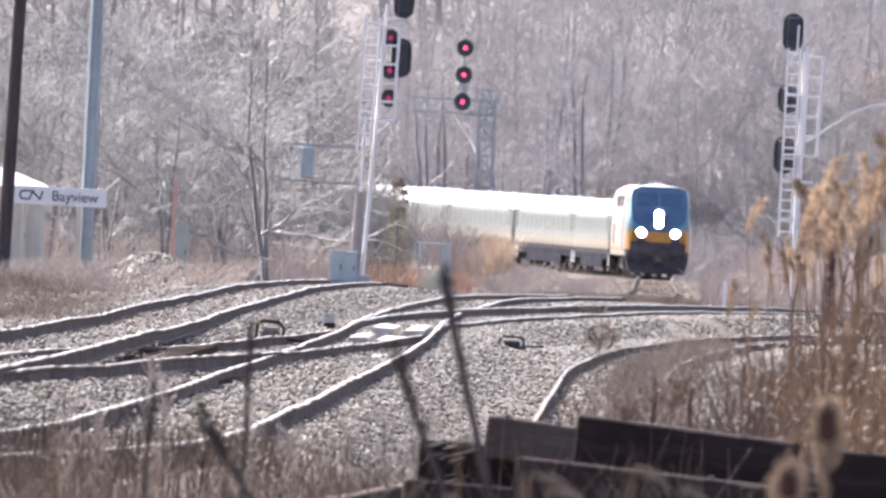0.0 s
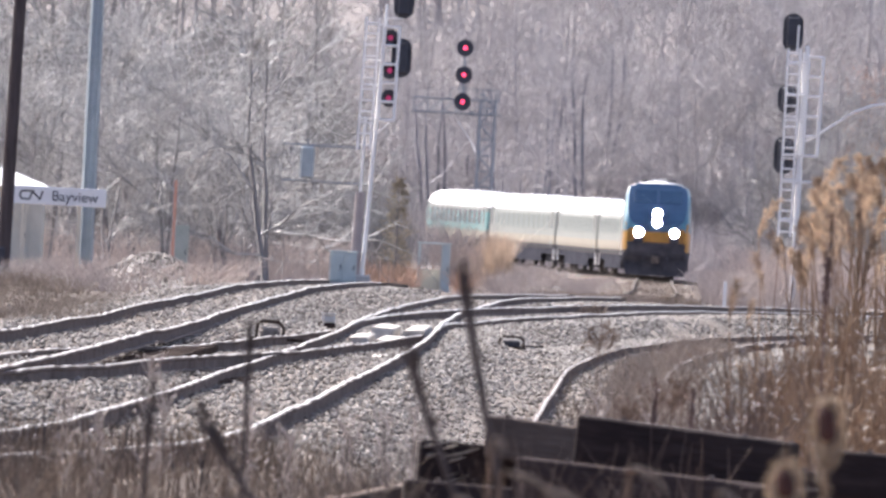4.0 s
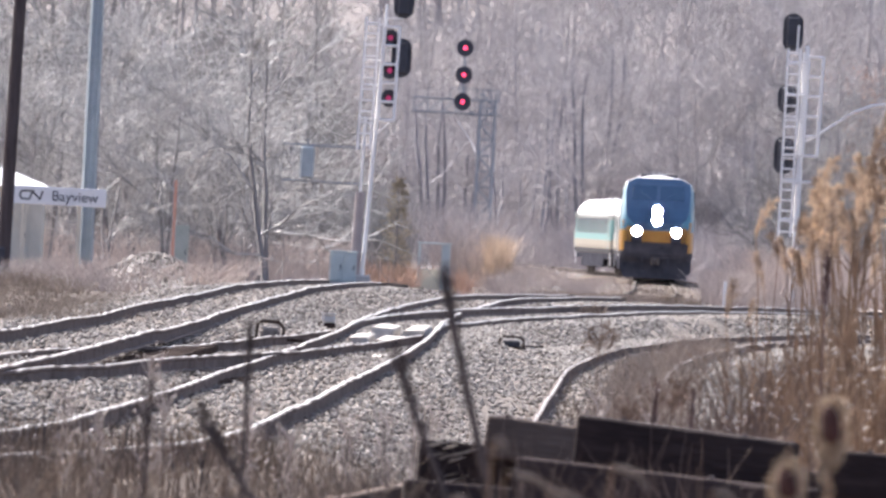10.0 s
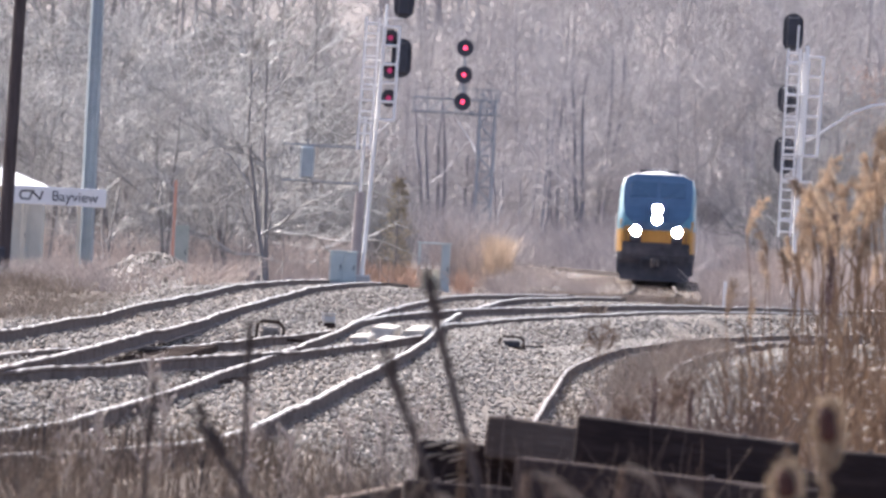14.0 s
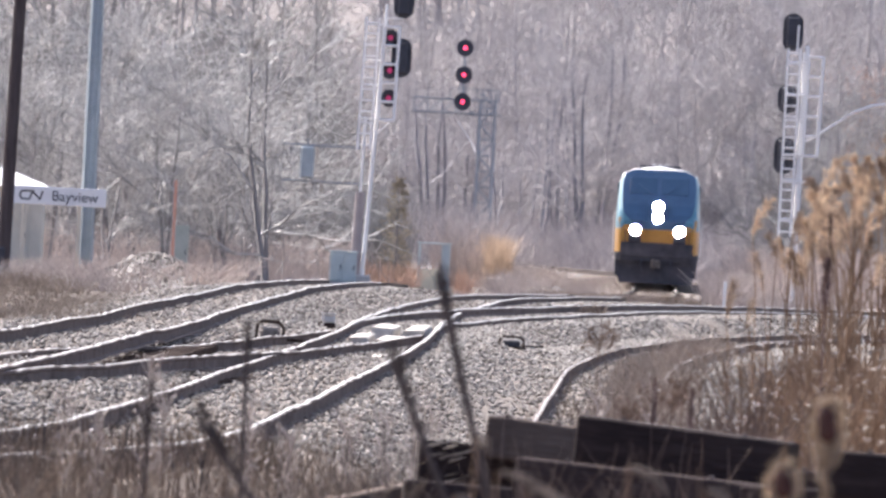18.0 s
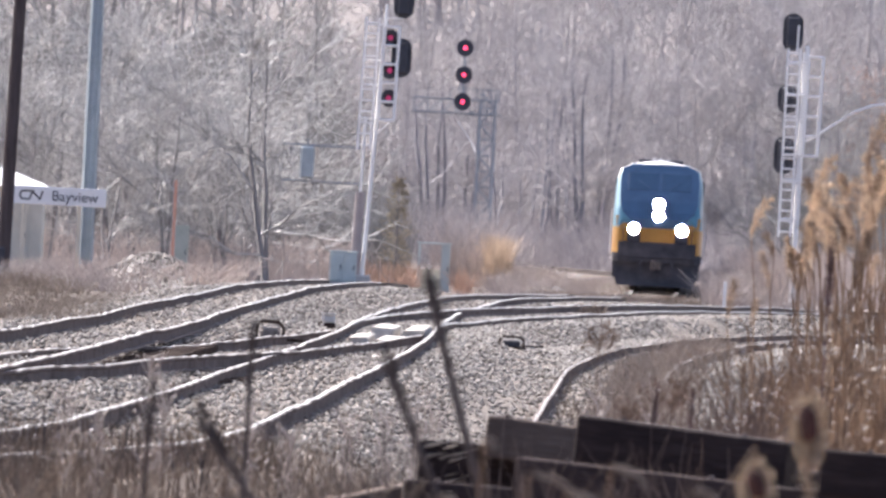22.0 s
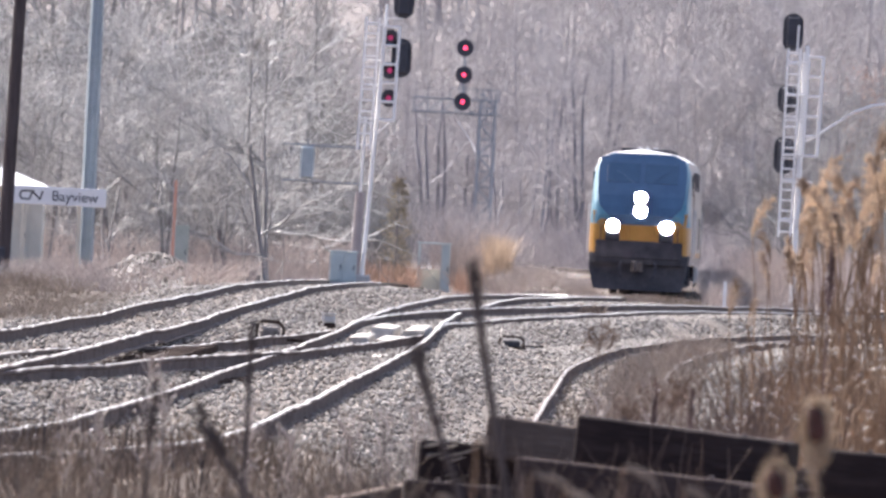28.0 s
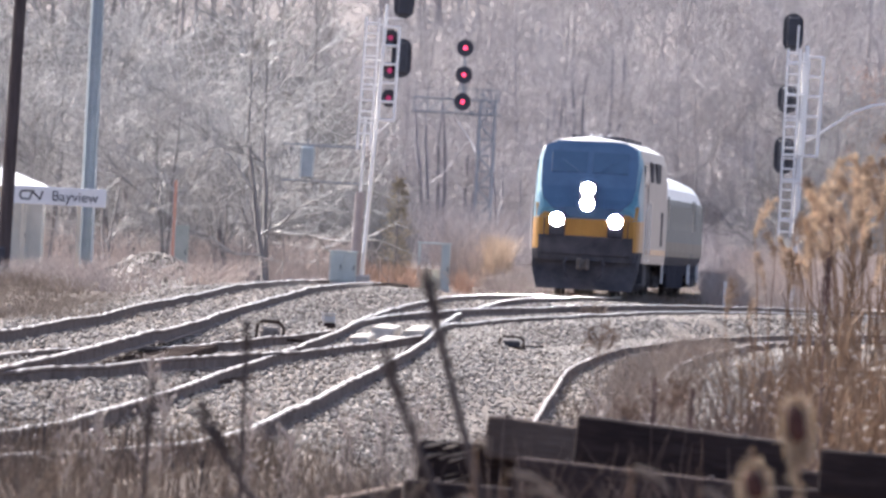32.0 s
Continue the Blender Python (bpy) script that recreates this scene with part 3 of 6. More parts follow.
def truck(parent, y, base, radius):
    """A bogie: side frames, bolster, journal boxes, springs; its wheelsets are parts of their own."""
    g = Geo()
    for s in (-1, 1):
        g.box((s * 1.05, y, radius + 0.17), (0.13, base + 1.3, 0.24), 0.04)
        g.box((s * 1.05, y, radius - 0.02), (0.15, base * 0.55, 0.22), 0.04)
        for e in (-1, 1):
            g.box((s * 1.08, y + e * base / 2, radius), (0.2, 0.36, 0.36), 0.05)
            g.tube([(s * 1.08, y + e * (base / 2 - 0.42), radius), (s * 1.08, y + e * (base / 2 - 0.42), radius + 0.32)], 0.1, 10)
            g.tube([(s * 1.15, y + e * base * 0.22, radius), (s * 1.15, y + e * base * 0.36, radius + 0.4)], 0.05, 8)
        g.tube([(s * 1.16, y - base * 0.3, 0.3), (s * 1.16, y + base * 0.3, 0.3)], 0.03, 6)
    g.box((0, y, radius + 0.1), (2.1, 0.5, 0.3), 0.05)
    part("bogie_frame", g, M_UNDER, parent)
    return [wheelset(parent, y + e * base / 2, radius) for e in (-1, 1)]


WHEELS = []


def build_loco():
    loco = thing("locomotive", "blue-nosed passenger diesel locomotive with grey sides, headlights lit", "locomotive", group="passenger train")
    sec = [(0.0, 1.30, 2.45), (-0.10, 1.38, 2.62), (-0.30, 1.46, 2.95), (-1.25, 1.50, 4.22), (-1.55, 1.52, 4.36), (-1.9, 1.525, 4.38), (-6, 1.525, 4.38),
           (-12, 1.525, 4.38), (-18, 1.525, 4.38), (-20.7, 1.525, 4.36), (-20.9, 1.48, 4.28)]
    rings = [body_ring(y, hw, top, LOCO_LEVELS, 2.1) for y, hw, top in sec]
    g = Geo().loft(rings, caps=False)
    cap_front(g, rings[0])
    cap_front(g, rings[-1])

    def paint(p):
        c = p.center
        if c.y > -1.5:
            if c.z > 4.2 and c.y < -1.2:
                return 4
            return 3 if c.z < (1.2 if abs(c.x) > 1.2 else 1.6) else (2 if c.z < 2.12 else 5)
        if c.z > 4.0:
            return 4
        return 0
    part("body", g, [M_LOCO_GREY, M_LOCO_BLUE, M_LOCO_YELLOW, M_UNDER, M_CAR_ROOF, M_LOCO_CYAN], loco, "grey body with a blue and yellow nose", pick=paint)
    tilt = Matrix.Rotation(math.atan2(0.95, 1.27), 3, "X")
    # dark blue mask over the middle of the nose, narrowing towards the lamps, on the raked face and down to the yellow band
    g = Geo()
    rows = [(0.74, -0.005, 2.12), (1.00, -0.02, 2.40), (1.22, -0.115, 2.64), (1.30, -0.31, 2.97), (1.33, -0.80, 3.63), (1.27, -1.14, 4.07), (0.90, -1.25, 4.24)]
    for depth in (0.03, -0.05):
        k = len(g.v)
        for hw, y, z in rows:
            g.v += [(-hw, y + depth, z + depth * 0.4), (-hw * 0.5, y + depth + 0.03, z + depth * 0.4), (hw * 0.5, y + depth + 0.03, z + depth * 0.4), (hw, y + depth, z + depth * 0.4)]
        for i in range(len(rows) - 1):
            for j in range(3):
                q = (k + i * 4 + j, k + i * 4 + j + 1, k + i * 4 + j + 5, k + i * 4 + j + 4)
                g.f.append(q if depth > 0 else q[::-1])
    n = len(rows) * 4
    edge = [0, 1, 2, 3] + [i * 4 + 3 for i in range(1, len(rows))] + [n - 2, n - 3, n - 4] + [i * 4 for i in range(len(rows) - 2, 0, -1)]
    for p, q in zip(edge, edge[1:] + edge[:1]):
        g.f.append((p, q, q + n, p + n))
    part("nose_mask", g, M_LOCO_BLUE, loco, "dark blue nose and windscreen surround")
    for s in (-1, 1):
        corner = Geo().add([(s * 0.76, 0.012, 2.11), (s * 1.30, 0.012, 2.11), (s * 1.385, -0.09, 2.11), (s * 1.42, -0.16, 2.50), (s * 1.03, -0.015, 2.42)], [(0, 1, 2, 3, 4)])
        part("nose_corner", corner, M_LOCO_YELLOW, loco, "yellow lower corner of the nose")
    for s in (-1, 1):
        part("windshield", Geo().box((s * 0.56, -0.755, 3.655), (0.98, 0.03, 0.72), 0.01, tilt), M_WINDSCREEN, loco, "blue-tinted windshield pane")
        part("wiper", Geo().tube([(s * 0.15, -0.44, 3.3), (s * 0.75, -0.72, 3.72)], 0.010, 5), M_LOCO_BLUE, loco)
        part("cab_side_window", Geo().box((s * 1.475, -2.3, 3.36), (0.06, 0.75, 0.62), 0.03), M_GLASS, loco)
        part("cab_side_window", Geo().box((s * 1.475, -3.25, 3.36), (0.06, 0.6, 0.62), 0.03), M_GLASS, loco)
        part("cab_door", Geo().box((s * 1.515, -4.3, 2.2), (0.05, 0.72, 1.95), 0.02), M_LOCO_GREY, loco)
        part("grille", Geo().box((s * 1.515, -16.4, 1.95), (0.05, 1.3, 0.95), 0.02), M_UNDER, loco, "dark air intake grille")
        for y, ln in ((-7.6, 2.2), (-12.8, 3.6)):
            part("louvre", Geo().box((s * 1.432, y, 3.5), (0.15, ln, 0.55), 0.02), M_UNDER, loco, "dark roof-side louvre")
        part("side_stripe", Geo().box((s * 1.522, -11.5, 1.28), (0.02, 18.0, 0.16), 0.004), M_LOCO_YELLOW, loco)
        for y in (-1.75, -4.75):
            part("grab_rail", Geo().tube([(s * 1.56, y, 1.2), (s * 1.585, y, 1.3), (s * 1.585, y, 2.6), (s * 1.53, y, 2.7)], 0.018, 6), M_ALU, loco)
        part("step_well", Geo().box((s * 1.3, -4.3, 0.7), (0.35, 0.7, 0.6), 0.02), M_UNDER, loco)
        box = part("ditch_light", Geo().box((s * 0.80, 0.02, 1.94), (0.44, 0.16, 0.66), 0.09), M_BLACK, loco)
        part("lens", Geo().tube([(s * 0.80, 0.09, 2.06), (s * 0.80, 0.118, 2.06)], [0.175, 0.165], 24), M_LAMP, box, "lit headlight lens")
        # Open collar added to keep lamp light off the coupler and hoses.
        part("bezel", Geo().loft([[(s * 0.80 + r * math.cos(a), y, 2.06 + r * math.sin(a)) for a in np.linspace(0, 2 * math.pi, 24, endpoint=False)] for r, y in ((0.185, 0.08), (0.19, 0.30), (0.20, 0.30), (0.20, 0.08))], caps=False), M_BLACK, box)
        part("number_board", Geo().box((s * 1.0, -0.3, 2.83), (0.42, 0.05, 0.16), 0.01, tilt), M_GLASS, loco)
        part("door_step", Geo().box((s * 1.5, -4.3, 1.05), (0.2, 0.6, 0.04), 0.01), M_ALU, loco)
    head = part("headlight", Geo().box((0, -0.12, 2.72), (0.46, 0.34, 0.82), 0.06), M_BLACK, loco)
    for dz in (-0.2, 0.2):
        part("lens", Geo().tube([(0, 0.045, 2.72 + dz), (0, 0.075, 2.72 + dz)], [0.17, 0.16], 24), M_LAMP, head, "lit headlight lens")
        # The nose lamps get the same added collar against stray light.
        part("bezel", Geo().loft([[(r * math.cos(a), y, 2.72 + dz + r * math.sin(a)) for a in np.linspace(0, 2 * math.pi, 24, endpoint=False)] for r, y in ((0.18, 0.03), (0.183, 0.20), (0.195, 0.20), (0.195, 0.03))], caps=False), M_BLACK, head)
    g = Geo()
    out = [(-1.45, 1.2), (-1.46, 0.75), (-1.30, 0.16), (1.30, 0.16), (1.46, 0.75), (1.45, 1.2)]
    ring = [[(x, 0.22 - 0.42 * abs(x) ** 1.5 / 1.7 + (0.12 if z < 0.5 else 0.0), z) for x, z in out], [(x, -1.2, z) for x, z in out]]
    g.loft(ring)
    g.box((0, -0.02, 1.36), (2.52, 0.14, 0.54), 0.06)
    part("snow_plough", g, M_UNDER, loco, "black steel plough blade")
    g = Geo().box((0, 0.35, 0.86), (0.24, 0.9, 0.26), 0.04)
    g.box((0.1, 0.82, 0.86), (0.16, 0.2, 0.34), 0.05).box((-0.1, 0.76, 0.86), (0.12, 0.12, 0.3), 0.04)
    part("coupler", g, M_WHEEL, loco)
    for s in (-1, 1):
        part("air_hose", Geo().tube([(s * 0.5, 0.2, 1.0), (s * 0.55, 0.42, 0.85), (s * 0.5, 0.45, 0.6), (s * 0.4, 0.4, 0.45)], 0.03, 6), M_BLACK, loco)
        part("nose_handrail", Geo().tube([(s * 1.15, 0.03, 1.5), (s * 1.15, 0.09, 1.55), (s * 1.15, 0.09, 2.0), (s * 1.15, 0.03, 2.05)], 0.016, 6), M_UNDER, loco)
    part("fuel_tank", Geo().box((0, -10.5, 0.62), (2.5, 6.2, 0.85), 0.15), M_UNDER, loco)
    for y, ln in ((-6.0, 1.6), (-9.5, 2.4), (-13.0, 2.2), (-17.0, 3.4)):
        part("roof_hatch", Geo().box((0, y, 4.37), (1.5, ln, 0.12), 0.03), M_UNDER, loco, "dark roof hatch")
    g = Geo()
    for i, x in enumerate((-0.24, 0, 0.24)):
        g.tube([(x, -7.9, 4.42), (x, -7.45 + 0.08 * i, 4.42), (x, -7.35 + 0.08 * i, 4.42)], [0.03, 0.04, 0.08], 10)
    g.box((0, -7.9, 4.38), (0.6, 0.12, 0.1), 0.02)
    part("air_horn", g, M_ALU, loco)
    for y in (-3.6, -17.4):
        WHEELS.extend(truck(loco, y, 2.75, 0.5))
    return loco


COACH_LEVELS = [(0.95, 0.93), (1.2, 0.985), (1.36, 1.0), (1.62, 1.0), (2.6, 0.985), (2.85, 0.955), (3.15, 0.88), (3.4, 0.73), (3.55, 0.48), (3.61, 0.06)]
COACH_LENGTH = 25.6


def build_coach(tail):
    coach = thing("coach", "pale silver-grey passenger coach with pale sky-toned windows" if not tail else "pale grey end coach with teal window band and dark windows",
                  "train carriage", group="passenger train")
    sec = [(0, 1.35, 3.50), (-0.2, 1.47, 3.60), (-0.8, 1.50, 3.61), (-12.8, 1.50, 3.61), (-COACH_LENGTH + 0.8, 1.50, 3.61), (-COACH_LENGTH + 0.2, 1.47, 3.60),
           (-COACH_LENGTH, 1.35, 3.50)]
    rings = [body_ring(y, hw, top, COACH_LEVELS, 2.6) for y, hw, top in sec]
    g = Geo().loft(rings, caps=False)
    cap_front(g, rings[0])
    cap_front(g, rings[-1])

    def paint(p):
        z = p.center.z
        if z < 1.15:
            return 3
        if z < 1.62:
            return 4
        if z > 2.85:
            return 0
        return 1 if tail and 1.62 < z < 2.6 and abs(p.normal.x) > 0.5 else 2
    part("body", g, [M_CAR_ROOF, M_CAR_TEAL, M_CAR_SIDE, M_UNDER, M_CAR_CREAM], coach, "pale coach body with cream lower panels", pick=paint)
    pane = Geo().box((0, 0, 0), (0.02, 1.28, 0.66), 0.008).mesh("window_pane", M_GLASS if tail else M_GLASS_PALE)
    gasket = Geo().box((0, 0, 0), (0.02, 1.42, 0.80), 0.008).mesh("window_frame", M_BLACK if tail else M_CAR_SIDE)
    for s in (-1, 1):
        for i in range(11):
            y = -3.1 - i * 1.94
            fr = part("window", gasket, None, coach, m=pose(s * 1.483, y, 2.30))
            part("pane", pane, None, fr, m=pose(s * 0.006, 0, 0))
        for y in (-1.25, -COACH_LENGTH + 1.25):
            door = part("door", Geo().box((s * 1.487, y, 2.05), (0.02, 0.85, 1.75), 0.006), M_CAR_SIDE, coach)
            part("door_window", Geo().box((s * 1.496, y, 2.35), (0.012, 0.45, 0.7), 0.004), M_GLASS, door)
        part("skirt", Geo().box((s * 1.36, -COACH_LENGTH / 2, 0.66), (0.05, 14.5, 0.72), 0.02), M_SKIRT, coach)
        part("bogie_fairing", Geo().box((s * 1.34, -COACH_LENGTH / 2, 0.86), (0.05, COACH_LENGTH - 1.6, 0.34), 0.02), M_SKIRT, coach)
        # Pale steps added at the coach ends to stand for glints by the bogies.
        for y in (-0.75, -COACH_LENGTH + 0.75):
            part("end_step", Geo().box((s * 1.39, y, 0.72), (0.07, 0.5, 0.05), 0.01).box((s * 1.39, y, 0.45), (0.07, 0.5, 0.05), 0.01)
                 .box((s * 1.39, y - 0.22, 0.72), (0.05, 0.05, 0.62), 0.01).box((s * 1.39, y + 0.22, 0.72), (0.05, 0.05, 0.62), 0.01), M_ALU, coach, "pale step standing for a bright glint")
    for y in (-7.5, -11.5, -16.5):
        part("underfloor_box", Geo().box((0, y, 0.62), (2.4, 2.6, 0.62), 0.06), M_SKIRT, coach)
    for y in (0.14, -COACH_LENGTH - 0.14):
        part("gangway", Geo().box((0, y, 2.15), (1.25, 0.3, 2.3), 0.08), M_BLACK, coach, "black rubber gangway bellows")
        part("coupler", Geo().box((0, y, 0.86), (0.24, 0.6, 0.26), 0.04), M_WHEEL, coach)
    for y in (-8, -13, -18):
        part("roof_vent", Geo().box((0, y, 3.62), (0.7, 1.1, 0.1), 0.03), M_CAR_ROOF, coach)
    for y in (-3.4, -COACH_LENGTH + 3.4):
        truck(coach, y, 2.6, 0.46)
    return coach


TRAIN = [(build_loco(), 0.0, 3.6, 17.4), (build_coach(False), 21.5, 3.4, COACH_LENGTH - 3.4)]
TRAIN.append((build_coach(False), 21.5 + COACH_LENGTH + 0.6, 3.4, COACH_LENGTH - 3.4))
TRAIN.append((build_coach(False), 21.5 + 2 * (COACH_LENGTH + 0.6), 3.4, COACH_LENGTH - 3.4))
TRAIN.append((build_coach(False), 21.5 + 3 * (COACH_LENGTH + 0.6), 3.4, COACH_LENGTH - 3.4))
TRAIN.append((build_coach(True), 21.5 + 4 * (COACH_LENGTH + 0.6), 3.4, COACH_LENGTH - 3.4))


# ---- signals ----
def signal_head(parent, m, size, lit, lenses=3, red=M_RED):
    """Backplate with hooded lenses; size is (width, height)."""
    w, h = size
    g = Geo()
    n = 20
    for y in (0.0, 0.05):
        ring = []
        for j in range(n):
            a = 2 * math.pi * j / n
            ring.append((w / 2 * math.cos(a), y, (h - w) / 2 * (1 if math.sin(a) > 0 else -1) * (abs(math.sin(a)) > 1e-6) + w / 2 * math.sin(a)))
        g.loft([ring, [(x, y + 0.05, z) for x, y, z in ring]]) if y == 0 else None
    g.box((0, 0.16, 0), (w * 0.6, 0.24, max(h * 0.8, w * 0.6)), 0.04)
    head = part("signal_head", g, M_BLACK, parent, m=m)
    step = (h - w * 0.4) / max(lenses, 1)
    for i in range(lenses):
        z = (i - (lenses - 1) / 2) * step
        part("hood", Geo().loft([[(0.13 * math.cos(a), y, z + 0.13 * math.sin(a)) for a in np.linspace(-0.5, math.pi + 0.5, 14)] for y in (0.0, -0.24)],
                                caps=False, closed=False), M_BLACK, head)
        part("lens", Geo().tube([(0, -0.012, z), (0, 0.0, z)], 0.078 if lenses == 1 else 0.105, 16), red if lit == i else M_BLACK, head, "lit red lens" if lit == i else "")
    return head


def ladder(parent, x0, z0, x1, z1, y, width=0.38, pitch=0.32):
    g = Geo()
    n = int((z1 - z0) / pitch)
    for s in (-1, 1):
        g.tube([(x0 + s * width / 2, y, z0), (x1 + s * width / 2, y, z1)], 0.040, 6)
    for i in range(n + 1):
        k = (i + 0.5) / (n + 1)
        x, z = x0 + (x1 - x0) * k, z0 + (z1 - z0) * k
        g.tube([(x - width / 2, y, z), (x + width / 2, y, z)], 0.030, 5)
    part("ladder", g, M_ALU, parent)


def cage(parent, xa, xb, z0, z1, y, lean=0.0):
    """A railed service cage: corner posts with level hoops, boarded floor."""
    def slip(z):
        return lean * (z - z0)
    for x in (xa, xb):
        for dy in (-0.35, 0.35):
            part("cage_post", Geo().tube([(x + slip(z0), y + dy, z0), (x + slip(z1), y + dy, z1)], 0.05, 6), M_ALU, parent)
    n = max(2, int((z1 - z0) / 0.52))
    for i in range(n + 1):
        z = z0 + (z1 - z0) * i / n
        g = Geo()
        c = [(xa + slip(z), y - 0.35, z), (xb + slip(z), y - 0.35, z), (xb + slip(z), y + 0.35, z), (xa + slip(z), y + 0.35, z)]
        for a, b in zip(c, c[1:] + c[:1]):
            g.tube([a, b], 0.042, 5)
        part("cage_hoop", g, M_ALU, parent)


def build_west_signal():
    sig = thing("signal_mast", "white ladder signal mast with black heads showing red", "railway signal", spot(-2.24, 396, 0.35))
    top, lean = 7.7, 0.043
    part("mast", Geo().tube([(0, 0, 0), (lean * top, 0, top)], [0.062, 0.05], 12), M_ALU, sig)
    part("base", Geo().box((0, 0, -0.4), (0.5, 0.5, 0.9), 0.04), M_CONCRETE, sig)
    ladder(sig, -0.135, 3.55, -0.055, 7.3, -0.1, 0.36, 0.34)
    for z in (4.45, 5.4, 6.1, 7.1):
        part("stay", Geo().tube([(-0.30, -0.1, z), (0.25, -0.05, z)], 0.035, 6), M_ALU, sig)
    cage(sig, 0.23, 0.665, 4.42, 7.05, 0.2, 0.014)
    part("bracket", Geo().tube([(0.18, 0, 4.0), (0.62, 0.1, 4.45)], 0.03, 6), M_ALU, sig)
    signal_head(sig, pose(0.79, 0.15, 7.85, 0, 0, 180), (0.58, 1.1), -1)
    signal_head(sig, pose(0.79, 0.15, 6.2, 0, 0, 180), (0.58, 1.1), -1)
    for x, z in ((0.46, 6.75), (0.48, 5.83), (0.49, 5.05)):
        signal_head(sig, pose(x, 0.1, z), (0.42, 0.5), 0, 1, M_RED_DIM)
    part("arm", Geo().tube([(0.3, 0.1, 7.3), (0.8, 0.1, 7.3)], 0.03, 6), M_ALU, sig)


def build_east_signal():
    sig = thing("signal_mast", "white ladder signal mast with three dark unlit black heads", "railway signal",
                spot(9.85, 396, 0.19))
    part("mast", Geo().tube([(0, 0, 0), (0.08, 0, 7.3)], [0.075, 0.065], 12), M_ALU, sig)
    part("base", Geo().box((0, 0, -0.4), (0.5, 0.5, 0.9), 0.04), M_CONCRETE, sig)
    ladder(sig, -0.296, 1.9, -0.284, 7.2, -0.05, 0.34, 0.30)
    cage(sig, 0.09, 0.50, 4.2, 6.98, 0.1, 0.016)
    part("conduit", Geo().tube([(-0.04, 0.02, 2.0), (0.0, 0.02, 7.1)], 0.04, 8), M_ALU, sig)
    part("grab_rail", Geo().tube([(-0.205, -0.02, 7.1), (-0.19, -0.02, 7.85)], 0.035, 6), M_ALU, sig)
    for z, reach in ((2.4, 0.06), (3.45, 0.42), (4.2, 0.1), (5.18, 0.1), (5.9, 0.1), (6.8, 0.1)):
        part("stay", Geo().tube([(-0.46, -0.03, z), (reach, -0.03, z + 0.02)], 0.045, 6), M_ALU, sig)
    signal_head(sig, pose(-0.34, 0.4, 7.66, 0, 0, 180), (0.58, 1.06), -1)
    signal_head(sig, pose(-0.40, 0.4, 5.78, 0, 0, 180), (0.56, 0.82), -1)
    signal_head(sig, pose(-0.42, 0.4, 4.2, 0, 0, 180), (0.58, 1.06), -1)
    part("cable_conduit", Geo().tube([(0.16, 0.1, 4.62), (0.4, 0.1, 4.74), (0.9, 0.1, 5.1), (1.46, 0.1, 5.49), (2.0, 0.1, 5.72), (2.37, 0.1, 5.76), (3.2, 0.1, 5.7)], 0.045, 6), M_ALU, sig,
         "thin white curved conduit")


def build_far_signal():
    sig = thing("cantilever_signal", "blue-grey lattice cantilever carrying three red lit signal heads", "railway signal", Matrix.LocRotScale((2.02, 765 * DEPTH, 0.16), None, (1.381,) * 3))
    H = 6.7
    part("base", Geo().box((0, 0, -0.3), (1.0, 1.0, 0.7), 0.05), M_CONCRETE, sig)
    for sx in (-0.3, 0.3):
        for sy in (-0.3, 0.3):
            part("column_leg", Geo().tube([(sx, sy, 0), (sx, sy, H)], 0.075, 6), M_GANTRY, sig)
    g = Geo()
    for i in range(11):
        z = 0.2 + i * 0.62
        s = 1 if i % 2 else -1
        for sy in (-0.3, 0.3):
            g.tube([(-0.3 * s, sy, z), (0.3 * s, sy, z + 0.6)], 0.045, 5)
            g.tube([(-0.3, sy, z), (0.3, sy, z)], 0.035, 5)
            g.tube([(sy, -0.3 * s, z), (sy, 0.3 * s, z + 0.6)], 0.045, 5)
    part("column_lacing", g, M_GANTRY, sig)
    for z in (H - 0.55, H):
        for sy in (-0.35, 0.35):
            part("arm_chord", Geo().tube([(-2.95, sy, z), (0.45, sy, z)], 0.045, 6), M_GANTRY, sig)
    g = Geo()
    for i in range(6):
        x = -2.9 + i * 0.55
        for sy in (-0.35, 0.35):
            g.tube([(x, sy, H - 0.55), (x + 0.55, sy, H)], 0.025, 5)
            g.tube([(x, sy, H - 0.55), (x, sy, H)], 0.025, 5)
    tagged(part("arm_lacing", g, M_GANTRY, sig), kind="stuff")
    part("walkway", Geo().box((-1.2, 0, H - 0.58), (3.6, 0.7, 0.05), 0.01), M_GANTRY, sig)
    for sy in (-0.35, 0.35):
        part("handrail", Geo().tube([(-1.5, sy, H + 0.42), (0.42, sy, H + 0.42)], 0.03, 6), M_GANTRY, sig)
        for x in (-1.5, -0.45, -0.2, 0.12, 0.42):
            part("rail_post", Geo().tube([(x, sy, H), (x, sy, H + 0.42)], 0.03, 6), M_GANTRY, sig)
    part("signal_pole", Geo().tube([(-1.0, -0.45, H - 0.5), (-1.0, -0.45, 8.85)], 0.05, 8), M_GANTRY, sig)
    part("brace", Geo().tube([(-1.35, 0, H - 0.6), (-0.6, 0, H - 1.6), (-0.3, 0, H - 2.2)], 0.035, 6), M_ALU, sig)
    for z in (8.72, 7.66, 6.6):
        signal_head(sig, pose(-1.0, -0.55, z), (0.66, 0.68), 0, 1)


